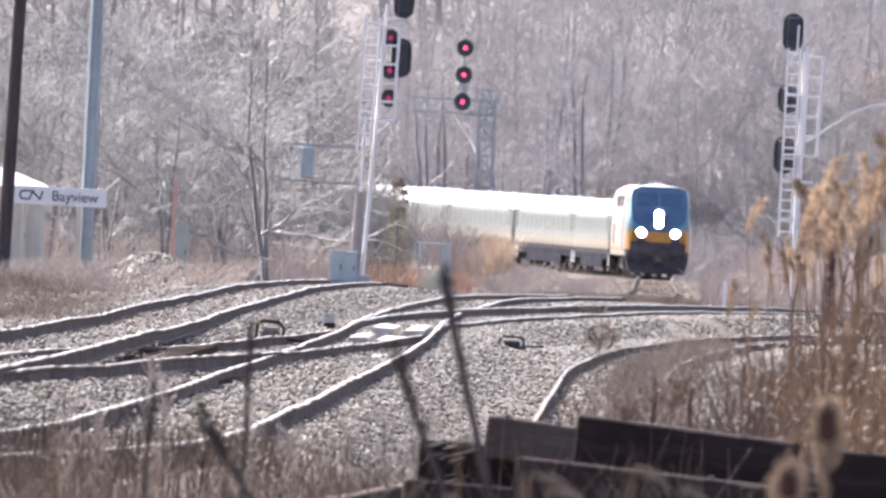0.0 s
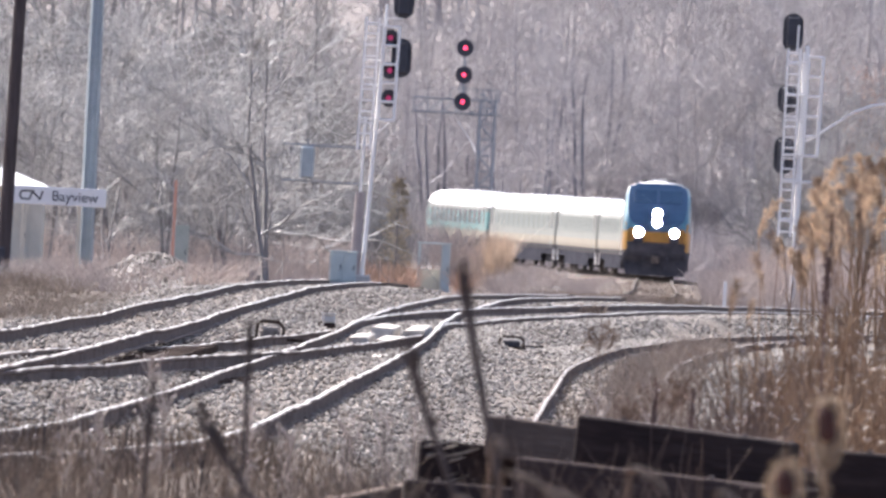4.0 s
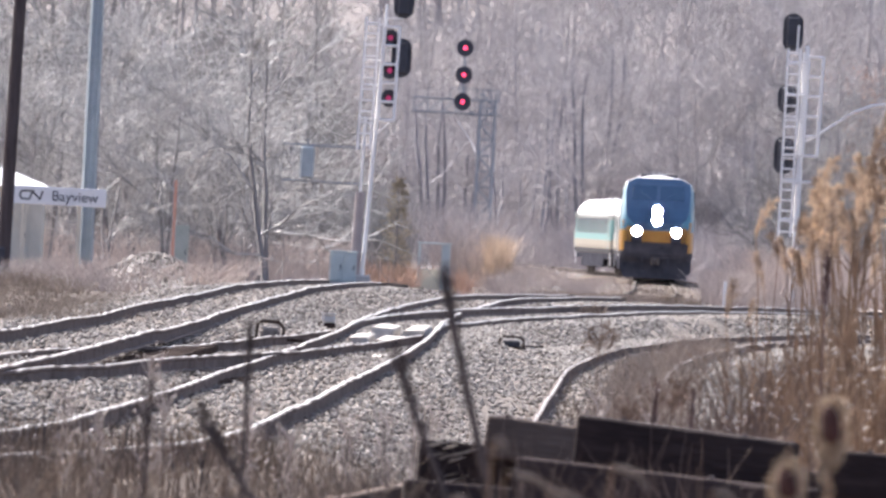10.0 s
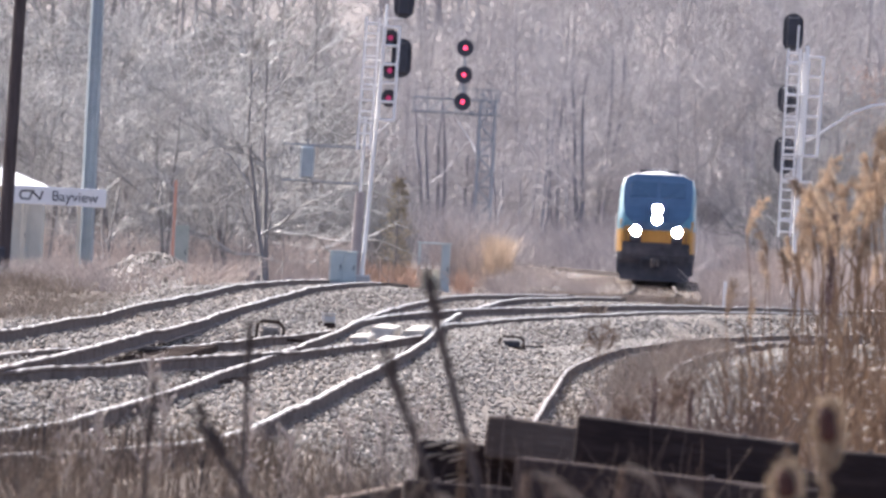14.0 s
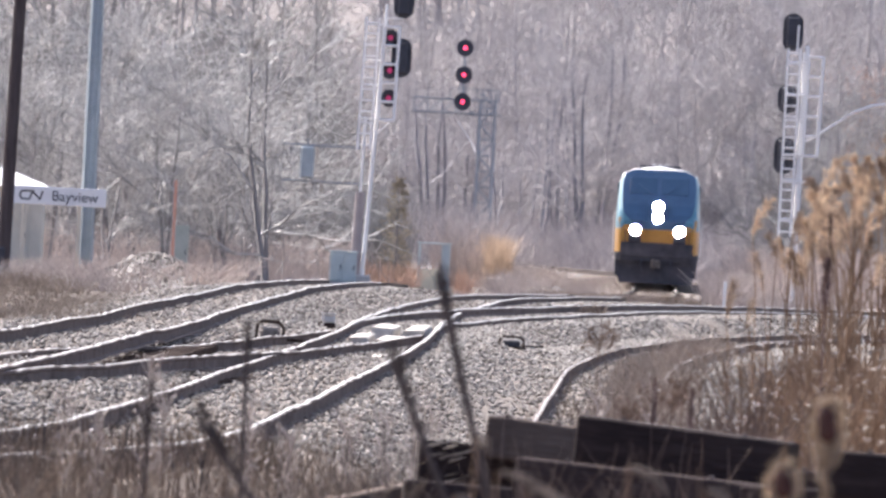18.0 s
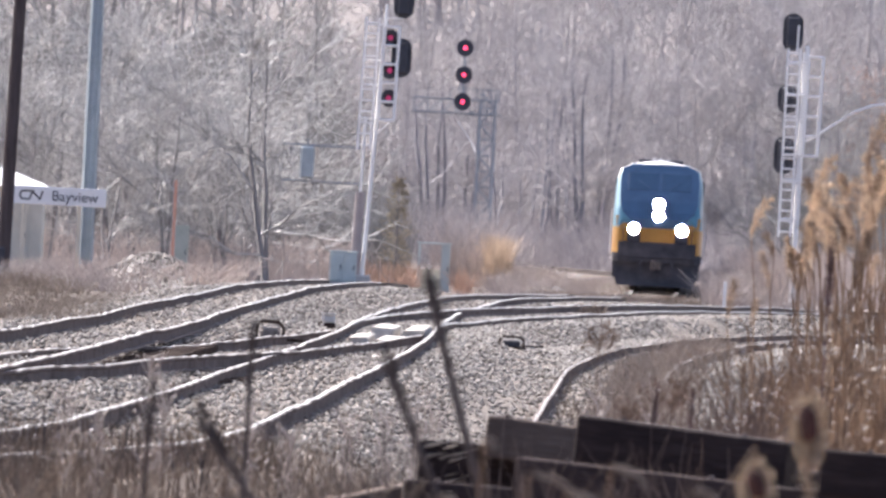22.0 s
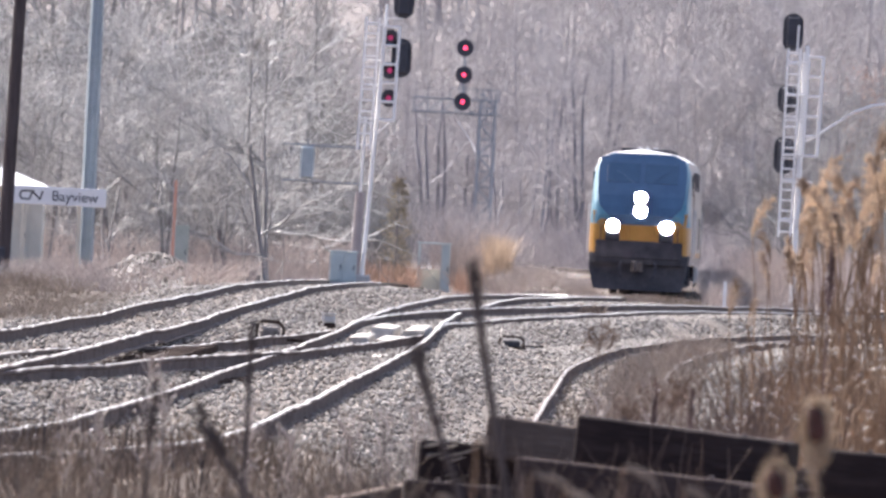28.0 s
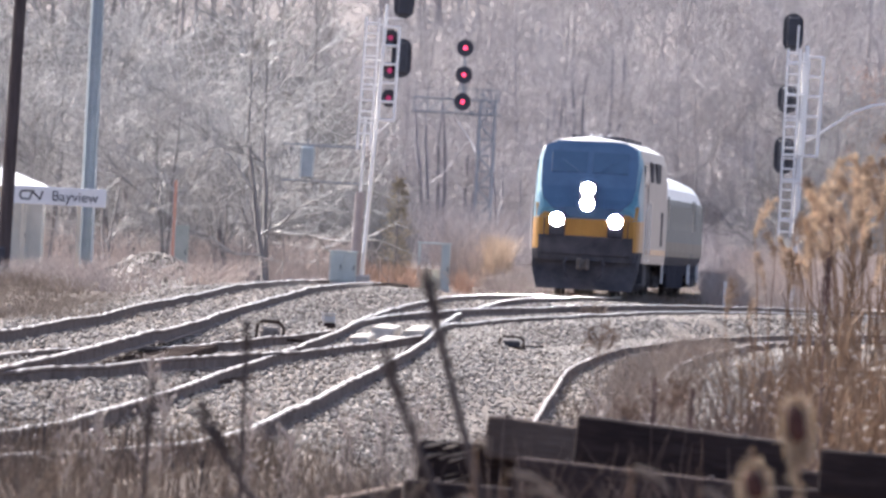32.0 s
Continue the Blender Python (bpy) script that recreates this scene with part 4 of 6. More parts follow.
def build_bracket_post():
    z = ground_z(-2.5, 402)
    ob = thing("bracket_post", "stout grey post with long thin arms and a blue-grey box", "equipment post", spot(-2.5, 402, z))
    part("post", Geo().tube([(0, 0, -0.2), (0.06, 0, 2.75 - z)], [0.15, 0.13], 12), M_POST, ob)
    part("upper_post", Geo().tube([(0.06, 0, 2.7 - z), (0.1, 0, 4.9 - z)], 0.04, 8), M_ALU, ob)
    for h in (4.0, 2.97):
        part("arm", Geo().tube([(0.05, 0, h - z), (-2.2, 0, h - z + 0.02)], 0.035, 6), M_GANTRY, ob)
    part("box", Geo().box((-1.5, 0, 3.52 - z), (0.40, 0.4, 0.92), 0.05), M_STEELBLUE, ob, "blue-grey equipment box")
    part("hanger", Geo().tube([(-1.5, 0, 2.9 - z), (-1.5, 0, 4.2 - z)], 0.03, 6), M_GANTRY, ob)


build_bracket_post()
build_west_signal()
build_east_signal()
build_far_signal()


# ---- lineside things ----
def build_sign():
    sign = thing("station_sign", "white station name board with black lettering on two posts", "sign", spot(-9.77, 356, ground_z(-9.77, 356)))
    z = 2.07 - ground_z(-9.77, 356)
    part("board", Geo().box((-0.08, 0, z), (2.58, 0.05, 0.46), 0.012), M_WHITE, sign)
    for x in (-0.85, 0.55):
        part("post", Geo().box((x, 0.08, (z + 0.1) / 2), (0.1, 0.1, z + 0.1), 0.01), M_BEIGE, sign)
    txt = bpy.data.curves.new("lettering", "FONT")
    txt.body, txt.size, txt.extrude, txt.align_x, txt.align_y = "Bayview", 0.36, 0.004, "CENTER", "CENTER"
    ob = new("lettering_source", txt)
    dep = bpy.context.evaluated_depsgraph_get()
    me = bpy.data.meshes.new_from_object(ob.evaluated_get(dep))
    bpy.data.objects.remove(ob)
    me.materials.clear()
    me.materials.append(M_INK)
    part("lettering", me, None, sign, "black letters", m=pose(0.42, -0.032, z - 0.01, 90, 0, 0))
    # the railway's mark as one plain bent band
    g = Geo()
    pts = [(-0.62, 0.10), (-0.92, 0.10), (-0.98, 0.0), (-0.92, -0.10), (-0.72, -0.10), (-0.66, 0.10), (-0.46, -0.10), (-0.40, 0.10)]
    for (a, b), (c, d) in zip(pts, pts[1:]):
        m = Matrix.Rotation(-math.atan2(d - b, c - a), 3, "Y")
        g.box(((a + c) / 2, -0.03, z + (b + d) / 2), (math.hypot(c - a, d - b) + 0.03, 0.012, 0.04), 0.004, m)
    part("mark", g, M_INK, sign, "plain dark bent band")


build_sign()


def pole(name, label, x, d, top, r0, r1, mat, lean=0.0, band=None):
    z = ground_z(x, d)
    ob = thing(name, label, "pole", spot(x, d, z))
    part("shaft", Geo().tube([(0, 0, -0.3), (lean * 0.5, 0, (top - z) * 0.5), (lean, 0, top - z)], [r0, (r0 + r1) / 2, r1], 14), mat, ob)
    return ob, z


p, z = pole("utility_pole", "dark weathered wooden utility pole", -10.59, 340, 9.5, 0.17, 0.14, M_WOODPOLE, 0.14)
part("cable_guard", Geo().box((-0.06, -0.17, 0.35), (0.22, 0.12, 0.8), 0.03), M_BLACK, p)
part("cross_arm", Geo().box((0.12, 0, 8.4), (2.2, 0.1, 0.12), 0.01), M_WOODPOLE, p)
p, z = pole("steel_pole", "blue-grey painted steel pole on flanged base", -9.36, 370, 10.5, 0.2, 0.17, M_STEELBLUE, -0.04)
part("base_flange", Geo().tube([(0, 0, -0.05), (0, 0, 0.06)], 0.32, 16), M_STEELBLUE, p)
for dx in (-0.12, 0.12):
    part("conduit", Geo().tube([(dx, -0.2, 0), (dx, -0.2, 9.5)], 0.035, 6), M_STEELBLUE, p)


def cabinet(name, label, x, d, size, mat, doors=1, legs=False):
    w, dep, h = size
    ob = thing(name, label, "equipment cabinet", spot(x, d, ground_z(x, d)))
    low = 0.12
    part("plinth", Geo().box((0, 0, low / 2 - 0.1), (w * 1.08, dep * 1.08, low + 0.2), 0.02), M_CONCRETE, ob)
    part("housing", Geo().box((0, 0, low + (h - low) / 2), (w, dep, h - low), 0.02), mat, ob)
    part("lid", Geo().box((0, 0, h + 0.02), (w * 1.1, dep * 1.1, 0.06), 0.02), mat, ob)
    for i in range(doors):
        x0 = (i - (doors - 1) / 2) * w / doors
        dr = part("door", Geo().box((x0, -dep / 2 - 0.012, low + (h - low) / 2), (w / doors * 0.9, 0.024, (h - low) * 0.88), 0.008), mat, ob)
        part("handle", Geo().box((x0 + w / doors * 0.32, -dep / 2 - 0.035, low + (h - low) / 2), (0.03, 0.03, 0.14), 0.008), M_BLACK, dr)
    return ob


cabinet("equipment_cabinet", "pale green steel equipment cabinet beside the bank", -7.05, 380, (0.38, 0.5, 1.45), M_PALEGREEN)
cabinet("equipment_cabinet", "blue-grey steel relay cabinet at the signal mast", -2.78, 396, (0.75, 0.6, 0.95), M_CABINET, 2)


def framed_cabinet(x, d, w, dep, h):
    """An open steel frame: a slim cabinet on one side, a thin post on the other, a roof bar across."""
    ob = thing("relay_frame", "open blue-grey steel frame with a slim relay cabinet among dead grass", "equipment cabinet", spot(x, d, ground_z(x, d)))
    part("plinth", Geo().box((w / 2 - 0.15, 0, -0.05), (0.42, dep * 1.05, 0.3), 0.02), M_CONCRETE, ob)
    box = part("housing", Geo().box((w / 2 - 0.15, 0, h / 2), (0.30, dep, h - 0.04), 0.02), M_CABINET, ob)
    part("door", Geo().box((w / 2 - 0.15, -dep / 2 - 0.012, h / 2), (0.25, 0.024, h * 0.84), 0.008), M_CABINET, box)
    part("handle", Geo().box((w / 2 - 0.07, -dep / 2 - 0.04, h / 2), (0.03, 0.03, 0.16), 0.008), M_BLACK, box)
    for sy in (-1, 1):
        part("corner_post", Geo().box((-w / 2 + 0.05, sy * dep / 2, h / 2), (0.09, 0.08, h), 0.015), M_CABINET, ob)
    part("roof", Geo().box((0, 0, h + 0.02), (w * 1.08, dep * 1.2, 0.07), 0.02), M_CABINET, ob)
    part("back_panel", Geo().box((-0.1, dep * 0.4, 0.45), (w - 0.42, 0.03, 0.7), 0.01), M_BEIGE, ob, "low beige panel")


framed_cabinet(-0.29, 480, 1.1, 0.6, 1.407 - ground_z(-0.29, 480))
ob = thing("marker_post", "faded orange plastic marker post", "marker", spot(-7.25, 379, ground_z(-7.25, 379)))
part("post", Geo().tube([(0, 0, -0.1), (-0.01, 0, 2.55)], [0.048, 0.044], 10), M_ORANGE, ob)
part("cap", Geo().tube([(-0.01, 0, 2.55), (-0.01, 0, 2.7)], [0.062, 0.035], 10), M_ORANGE, ob)
ob = thing("marker_post", "short white marker post beside the main track", "marker", spot(8.05, 400, ground_z(8.05, 400)))
part("post", Geo().box((0, 0, 0.45), (0.10, 0.05, 1.1), 0.01), M_WHITE, ob)


def build_hut():
    hut = thing("signal_hut", "small beige trackside hut with a white roof", "hut", spot(-11.55, 368, ground_z(-11.55, 368)))
    part("wall", Geo().box((0, 0, 1.05), (2.2, 2.4, 2.4), 0.03), M_BEIGE, hut)
    z = 2.25
    g = Geo()
    g.add([(-1.3, -1.4, z), (1.3, -1.4, z), (0, -0.4, z + 0.5), (-1.3, 1.4, z), (1.3, 1.4, z), (0, 0.4, z + 0.5)],
          [(0, 1, 2), (5, 4, 3), (1, 4, 5, 2), (0, 2, 5, 3), (0, 3, 4, 1)])
    part("roof", g, M_WHITE, hut, "white hipped roof")
    dr = part("door", Geo().box((0.35, -1.215, 0.98), (0.8, 0.04, 1.9), 0.01), M_BEIGE, hut)
    part("handle", Geo().box((0.65, -1.25, 1.0), (0.04, 0.04, 0.12), 0.01), M_BLACK, dr)


build_hut()


def switch_machine(x, d, label, inner, tall=1.0):
    ob = thing("switch_machine", label, "switch machine", Matrix.LocRotScale((x, d * DEPTH, ground_z(x, d)), None, (1, 1, tall)))
    part("housing", Geo().box((0, 0.1, 0.10), (0.29, 0.5, 0.15), 0.03), inner, ob)
    part("cover", Geo().box((0.02, 0.1, 0.185), (0.26, 0.42, 0.025), 0.01), M_SLAB, ob, "pale dusty cover plate")
    part("bracket", Geo().tube([(-0.215, -0.2, -0.02), (-0.2, -0.2, 0.22), (-0.14, -0.2, 0.265), (0.12, -0.2, 0.26), (0.2, -0.2, 0.20), (0.21, -0.2, -0.02)], 0.024, 6), M_TIE, ob, "dark iron hoop")
    part("foot_plate", Geo().box((0, -0.12, 0.0), (0.5, 0.3, 0.05), 0.01), M_TIE, ob)
    part("rod", Geo().tube([(0.15, 0.1, 0.06), (0.55, 0.1, 0.05)], 0.02, 6), M_TIE, ob)
    part("rod", Geo().tube([(-0.15, 0.1, 0.06), (-0.42, 0.1, 0.05)], 0.02, 6), M_TIE, ob)


switch_machine(-2.55, 214, "dark hooped switch machine with a pale housing beside the rail", M_BALLAST, 1.3)
switch_machine(1.25, 240, "low dark switch machine on the ballast beside the rail", M_UNDER, 0.72)


def junction_box(x, d):
    ob = thing("junction_box", "small greyed rusty cable box on the ballast", "cable box", spot(x, d, ground_z(x, d)))
    part("box", Geo().box((0, 0, 0.19), (0.24, 0.22, 0.16), 0.03), M_CONCRETE, ob)
    part("lid", Geo().box((0, 0, 0.28), (0.27, 0.25, 0.03), 0.012), M_CONCRETE, ob)
    part("foot", Geo().box((0.02, 0, 0.04), (0.20, 0.2, 0.16), 0.02), M_TIE, ob, "dark rusty foot")
    part("cable", Geo().tube([(-0.1, -0.05, 0.16), (-0.17, -0.06, 0.10), (-0.2, -0.06, -0.02)], 0.02, 6), M_TIE, ob)


junction_box(-1.97, 252)


def slab(x, d, z, w, l, h, turn):
    rng = random.Random(int(x * 100) + int(d))
    g = Geo().box((0, 0, h / 2), (w, l, h), 0.02)
    g.v = [(px + rng.uniform(-0.02, 0.02), py + rng.uniform(-0.03, 0.03), pz + rng.uniform(-0.008, 0.008)) for px, py, pz in g.v]
    o = new("stone_slab", g.mesh("stone_slab", M_SLAB))
    o.matrix_basis = spot(x, d, z, rng.uniform(5, 8), rng.uniform(-5, 3), turn)
    tagged(o, "pale flat stone slab lying between the rails", "stone slab", group="slabs between the rails")


for x, d, z, w, l, h in ((-0.88, 233, -0.27, 0.34, 0.7, 0.20), (-0.33, 233, -0.26, 0.34, 0.7, 0.19), (-1.20, 222, -0.36, 0.30, 0.6, 0.19), (-0.74, 222, -0.34, 0.34, 0.6, 0.15),
                         (-0.86, 200, -0.43, 0.24, 0.6, 0.11)):
    slab(x, d, z, w, l, h, -12)


# ---- old timbers stacked in the foreground ----
def timber(x, d, z, size, turn, roll=0, tilt=0, mat=M_OLD_TIE, label="dark weathered old railway timber in a rough stack"):
    ob = thing("old_timber", label, "timber", spot(x, d, z, tilt, roll, turn), group="stack of old timbers")
    part("beam", Geo().box((0, 0, 0), size, 0.012), mat, ob)
    rng = random.Random(int(x * 100) + int(d * 10))
    for s in (-1, 1):
        part("end_grain", Geo().box((s * size[0] / 2, 0, 0), (0.008, size[1] * 0.9, size[2] * 0.88), 0.003), M_ENDGRAIN, ob, "cracked end grain")
    for k in (-0.3, 0.28):
        part("spike", Geo().box((size[0] * k, -size[1] * 0.22, size[2] / 2 + 0.006), (0.03, 0.024, 0.03), 0.005, Matrix.Rotation(rng.uniform(-0.4, 0.4), 3, "Z")), M_RAIL, ob, "rusty track spike")
    return ob


timber(1.42, 79.0, 0.18, (1.23, 0.27, 0.27), -17, 4.2)
timber(1.72, 80.2, 0.0, (1.4, 0.27, 0.25), -6, 4)
timber(0.565, 80.6, 0.175, (0.51, 0.3, 0.24), -4, 5, 0, M_TIMBER, "lighter brown lit end of an old railway timber")
timber(2.75, 76.0, 0.13, (1.3, 0.27, 0.25), -12, 2)
timber(1.17, 78.4, -0.05, (1.40, 0.27, 0.25), -9, 3.5)
timber(2.5, 77.0, -0.07, (1.6, 0.27, 0.23), -10, 0)
timber(0.32, 80.0, -0.20, (0.95, 0.27, 0.24), 3, 2)
timber(-0.43, 80.2, -0.27, (0.75, 0.27, 0.2), 10, -14, 0, M_TIMBER, "lighter brown lit old railway timber sloping out of the stack")
timber(1.6, 77.6, -0.30, (2.6, 0.27, 0.24), -8, 0)
timber(0.4, 79.6, -0.36, (2.4, 0.27, 0.24), -4, 0)
timber(2.9, 77.4, -0.30, (1.4, 0.27, 0.22), -3, 0)


def split_timber():
    """A timber whose end has burst into pale splinters."""
    ob = thing("split_timber", "dark old railway timber with a burst end of pale splinters", "timber", spot(0.20, 80.8, 0.02, 0, 1.6, 6), group="stack of old timbers")
    part("beam", Geo().box((0, 0, 0), (0.58, 0.27, 0.25), 0.012), M_OLD_TIE, ob)
    rng = np.random.RandomState(19)
    for i in range(9):
        x, z = rng.uniform(-0.27, -0.02), rng.uniform(-0.12, 0.09)
        l, a = rng.uniform(0.07, 0.17), rng.uniform(0.22, 0.42)
        g = Geo().tube([(x, -0.13, z), (x + l * 0.5 * math.cos(a), -0.16, z + l * 0.5 * math.sin(a)), (x + l * math.cos(a), -0.15 - rng.uniform(0, 0.04), z + l * math.sin(a))],
                       [0.008, rng.uniform(0.004, 0.008), 0.002], 5)
        part("splinter", g, M_SPLINTER, ob, "pale split wood")


split_timber()


# ---- woods ----
def grow(seed, height, spread, limbs, stems, stout=0.024, bends=4, girth=0.0105):
    """Sticks of a bare tree of one or several stems: trunk sticks, and limb and twig sticks."""
    rng = np.random.RandomState(seed)
    trunk, crown = [], []

    def branch(p, d, length, radius, level):
        segs = (bends, 3, 1)[level]
        q = p
        for i in range(segs):
            d = d + rng.normal(0, 0.30, 3) + np.array([0, 0, 0.08])
            d /= np.linalg.norm(d)
            e = q + d * length / segs
            crown.append((q, e, max(radius * (1 - i / segs * 0.7), 0.010), max(radius * (1 - (i + 1) / segs * 0.7), 0.007)))
            if level < 2:
                for _ in range((2, 1)[level]):
                    k = d + rng.normal(0, 0.6, 3)
                    branch(q + (e - q) * rng.rand(), k / np.linalg.norm(k), length * rng.uniform(0.3, 0.6), max(radius * 0.5, 0.014), level + 1)
            q = e
    n = 8
    for s in range(stems):
        a = rng.rand() * 6.283
        out = (0.0 if stems == 1 else 0.16)
        h1 = height * rng.uniform(0.8, 1.0)
        pts = [np.zeros(3)]
        for i in range(n):
            bend = out * (1 - i / n)
            pts.append(pts[-1] + np.array([math.cos(a) * bend + rng.normal(0, 0.05), math.sin(a) * bend + rng.normal(0, 0.05), 1]) * h1 * 0.92 / n)
        r = [height * girth * (1 - 0.88 * i / n) for i in range(n + 1)]
        for i in range(n):
            trunk.append((pts[i], pts[i + 1], r[i], r[i + 1]))
        for i in range(limbs // stems):
            h = rng.uniform(0.12, 0.98)
            k = min(int(h * n), n - 1)
            p = pts[k] + (pts[k + 1] - pts[k]) * (h * n - k)
            b = rng.rand() * 6.283
            d = np.array([math.cos(b), math.sin(b), rng.uniform(0.25, 1.2)])
            branch(p, d / np.linalg.norm(d), height * spread * (1.15 - 0.75 * h) * rng.uniform(0.7, 1.2), max(r[k] * 0.5, stout), 0)
    return trunk, crown


def stick_mesh(name, rows, mat):
    v, f = sticks([a for a, b, c, d in rows], [b for a, b, c, d in rows], [c for a, b, c, d in rows], [d for a, b, c, d in rows])
    return big_mesh(name, v, f, mat)


TREES = []
for k, (hh, sp, lb, st) in enumerate(((10, 0.36, 16, 2), (12, 0.32, 17, 1), (8, 0.42, 15, 3), (13, 0.30, 17, 1), (6.5, 0.46, 15, 3), (9, 0.40, 16, 2))):
    a, b = grow(20 + k, hh, sp, lb, st)
    TREES.append((stick_mesh("trunk", a, M_BARK), stick_mesh("crown", b, M_TWIG), a, b))
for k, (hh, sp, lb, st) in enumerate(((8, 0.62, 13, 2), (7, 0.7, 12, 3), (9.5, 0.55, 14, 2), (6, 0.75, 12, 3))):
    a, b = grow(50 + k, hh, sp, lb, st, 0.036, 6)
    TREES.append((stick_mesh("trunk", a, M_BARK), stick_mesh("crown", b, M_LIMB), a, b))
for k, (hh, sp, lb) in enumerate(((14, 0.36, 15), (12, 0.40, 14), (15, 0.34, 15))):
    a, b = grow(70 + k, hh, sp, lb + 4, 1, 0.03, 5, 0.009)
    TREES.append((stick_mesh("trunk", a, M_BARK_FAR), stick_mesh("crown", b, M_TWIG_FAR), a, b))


for k, (hh, sp, lb) in enumerate(((13, 0.30, 12), (11, 0.34, 12))):
    a, b = grow(80 + k, hh, sp, lb, 2, 0.03, 4, 0.016)
    TREES.append((stick_mesh("trunk", a, M_BARK_DARK), stick_mesh("crown", b, M_TWIG_FAR), a, b))


def tree(x, d, k, size, turn, label="bare grey deciduous tree at the wood's edge"):
    ob = thing("tree", label, "tree", Matrix.LocRotScale((x, d * DEPTH, ground_z(x, d) - 0.1), Euler((0, 0, turn)), (size,) * 3), group="bare trees")
    part("trunk", TREES[k][0], None, ob)
    part("crown", TREES[k][1], None, ob)


def build_woods():
    rng = np.random.RandomState(11)
    # wood's edge west of the line
    for i in range(95):
        d = rng.uniform(440, 690)
        x = rng.uniform(-0.0335 * d, -0.0068 * d)
        if x > -4.6 - (d - 425) * 0.003:
            x -= 1.5
        tree(x, d, rng.randint(6), rng.uniform(0.75, 1.25), rng.rand() * 6.28)
    # slender young growth in front of it
    for i in range(55):
        d = rng.uniform(405, 470)
        x = rng.uniform(-0.0335, -0.0115) * d
        tree(x, d, 6 + rng.randint(4), rng.uniform(0.65, 1.1), rng.rand() * 6.28, "slender bare young tree with pale twigs")
    # hillside wood beyond the line
    for i in range(75):
        d = rng.uniform(775, 880)
        x = rng.uniform(-0.012 * d, 0.036 * d)
        tree(x, max(d, 795 + max(0, 8 - x) * 4.6), 10 + rng.randint(3), rng.uniform(0.8, 1.25), rng.rand() * 6.28, "bare grey tree on the wooded hillside")
    # right-hand wood nearer the line
    for i in range(30):
        d = rng.uniform(580, 770)
        x = rng.uniform(0.0200 * d + 1.5, 0.034 * d)
        tree(x, d, rng.randint(6), rng.uniform(0.7, 1.1), rng.rand() * 6.28)
    # a few darker trees at the foot of the hill
    for x, d, k, s in ((-0.75, 800, 13, 1.0), (-0.1, 806, 14, 1.1), (3.1, 790, 14, 0.9), (7.6, 778, 13, 1.0), (5.4, 786, 14, 1.0), (6.4, 796, 13, 0.9), (7.1, 802, 14, 1.1), (4.5, 793, 14, 0.8), (8.5, 804, 13, 1.05), (1.2, 808, 14, 1.0), (12.6, 800, 14, 0.9), (16.5, 776, 14, 0.9), (20.5, 770, 13, 0.9)):
        tree(x, d, k, s, x * 1.7, "dark-trunked bare tree at the foot of the hill")
    # the far wood, past counting
    vs, fs, off = [], [], 0
    for i in range(170):
        d = rng.uniform(870, 1120)
        x = rng.uniform(-0.036 * d, 0.036 * d)
        _, _, a, b = TREES[rng.randint(6)]
        rows = a + b[::3]
        s, t = rng.uniform(0.9, 1.4), rng.rand() * 6.28
        v, f = sticks([r[0] for r in rows], [r[1] for r in rows], [r[2] * 1.5 for r in rows], [r[3] * 1.5 for r in rows])
        c, sn = math.cos(t), math.sin(t)
        v = np.stack([(v[:, 0] * c - v[:, 1] * sn) * s + x, (v[:, 0] * sn + v[:, 1] * c) * s + d * DEPTH, v[:, 2] * s + ground_z(x, d)], axis=-1)
        vs.append(v)
        fs.append(f + off)
        off += len(v)
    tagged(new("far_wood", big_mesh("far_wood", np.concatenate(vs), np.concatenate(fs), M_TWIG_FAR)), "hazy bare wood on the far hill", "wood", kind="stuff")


build_woods()


def brush(name, label, mat, spots, seed, blades, height, thick, spread=0.35, category="brush"):
    """Thin upright stems scattered about spots (x, d, radius across, radius along)."""
    rng = np.random.RandomState(seed)
    p0, p1, r0, r1 = [], [], [], []
    for x, d, rx, rd in spots:
        n = blades
        xs, ds = x + rng.normal(0, rx, n), (d + rng.normal(0, rd, n)) * DEPTH
        h = height * rng.uniform(0.4, 1.15, n)
        z = lift(xs, ds)
        base = np.stack([xs, ds, z - 0.05], axis=-1)
        ln = np.stack([rng.normal(0, spread, n), rng.normal(0, spread, n), np.ones(n)], axis=-1) * h[:, None]
        mid = base + ln * 0.55
        tip = base + ln + np.stack([rng.normal(0, 0.16, n) * h, rng.normal(0, 0.16, n) * h, -0.05 * h], axis=-1)
        p0 += [base, mid]
        p1 += [mid, tip]
        r0 += [np.full(n, thick), np.full(n, thick * 0.75)]
        r1 += [np.full(n, thick * 0.75), np.full(n, thick * 0.25)]
    v, f = sticks(np.concatenate(p0), np.concatenate(p1), np.concatenate(r0), np.concatenate(r1))
    return tagged(new(name, big_mesh(name, v, f, mat)), label, category, kind="stuff")


def spread_spots(seed, n, d0, d1, fx0, fx1, rx, rd):
    rng = np.random.RandomState(seed)
    return [(rng.uniform(fx0, fx1) * d, d, rx, rd) for d in rng.uniform(d0, d1, n)]


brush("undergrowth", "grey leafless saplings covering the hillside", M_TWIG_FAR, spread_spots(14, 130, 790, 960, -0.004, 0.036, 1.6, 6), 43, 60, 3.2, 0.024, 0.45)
brush("undergrowth", "tall leafless brush hiding the curve of the line", M_TWIG, spread_spots(15, 26, 560, 640, -0.0095, -0.0034, 0.5, 4), 44, 200, 3.6, 0.014, 0.18)
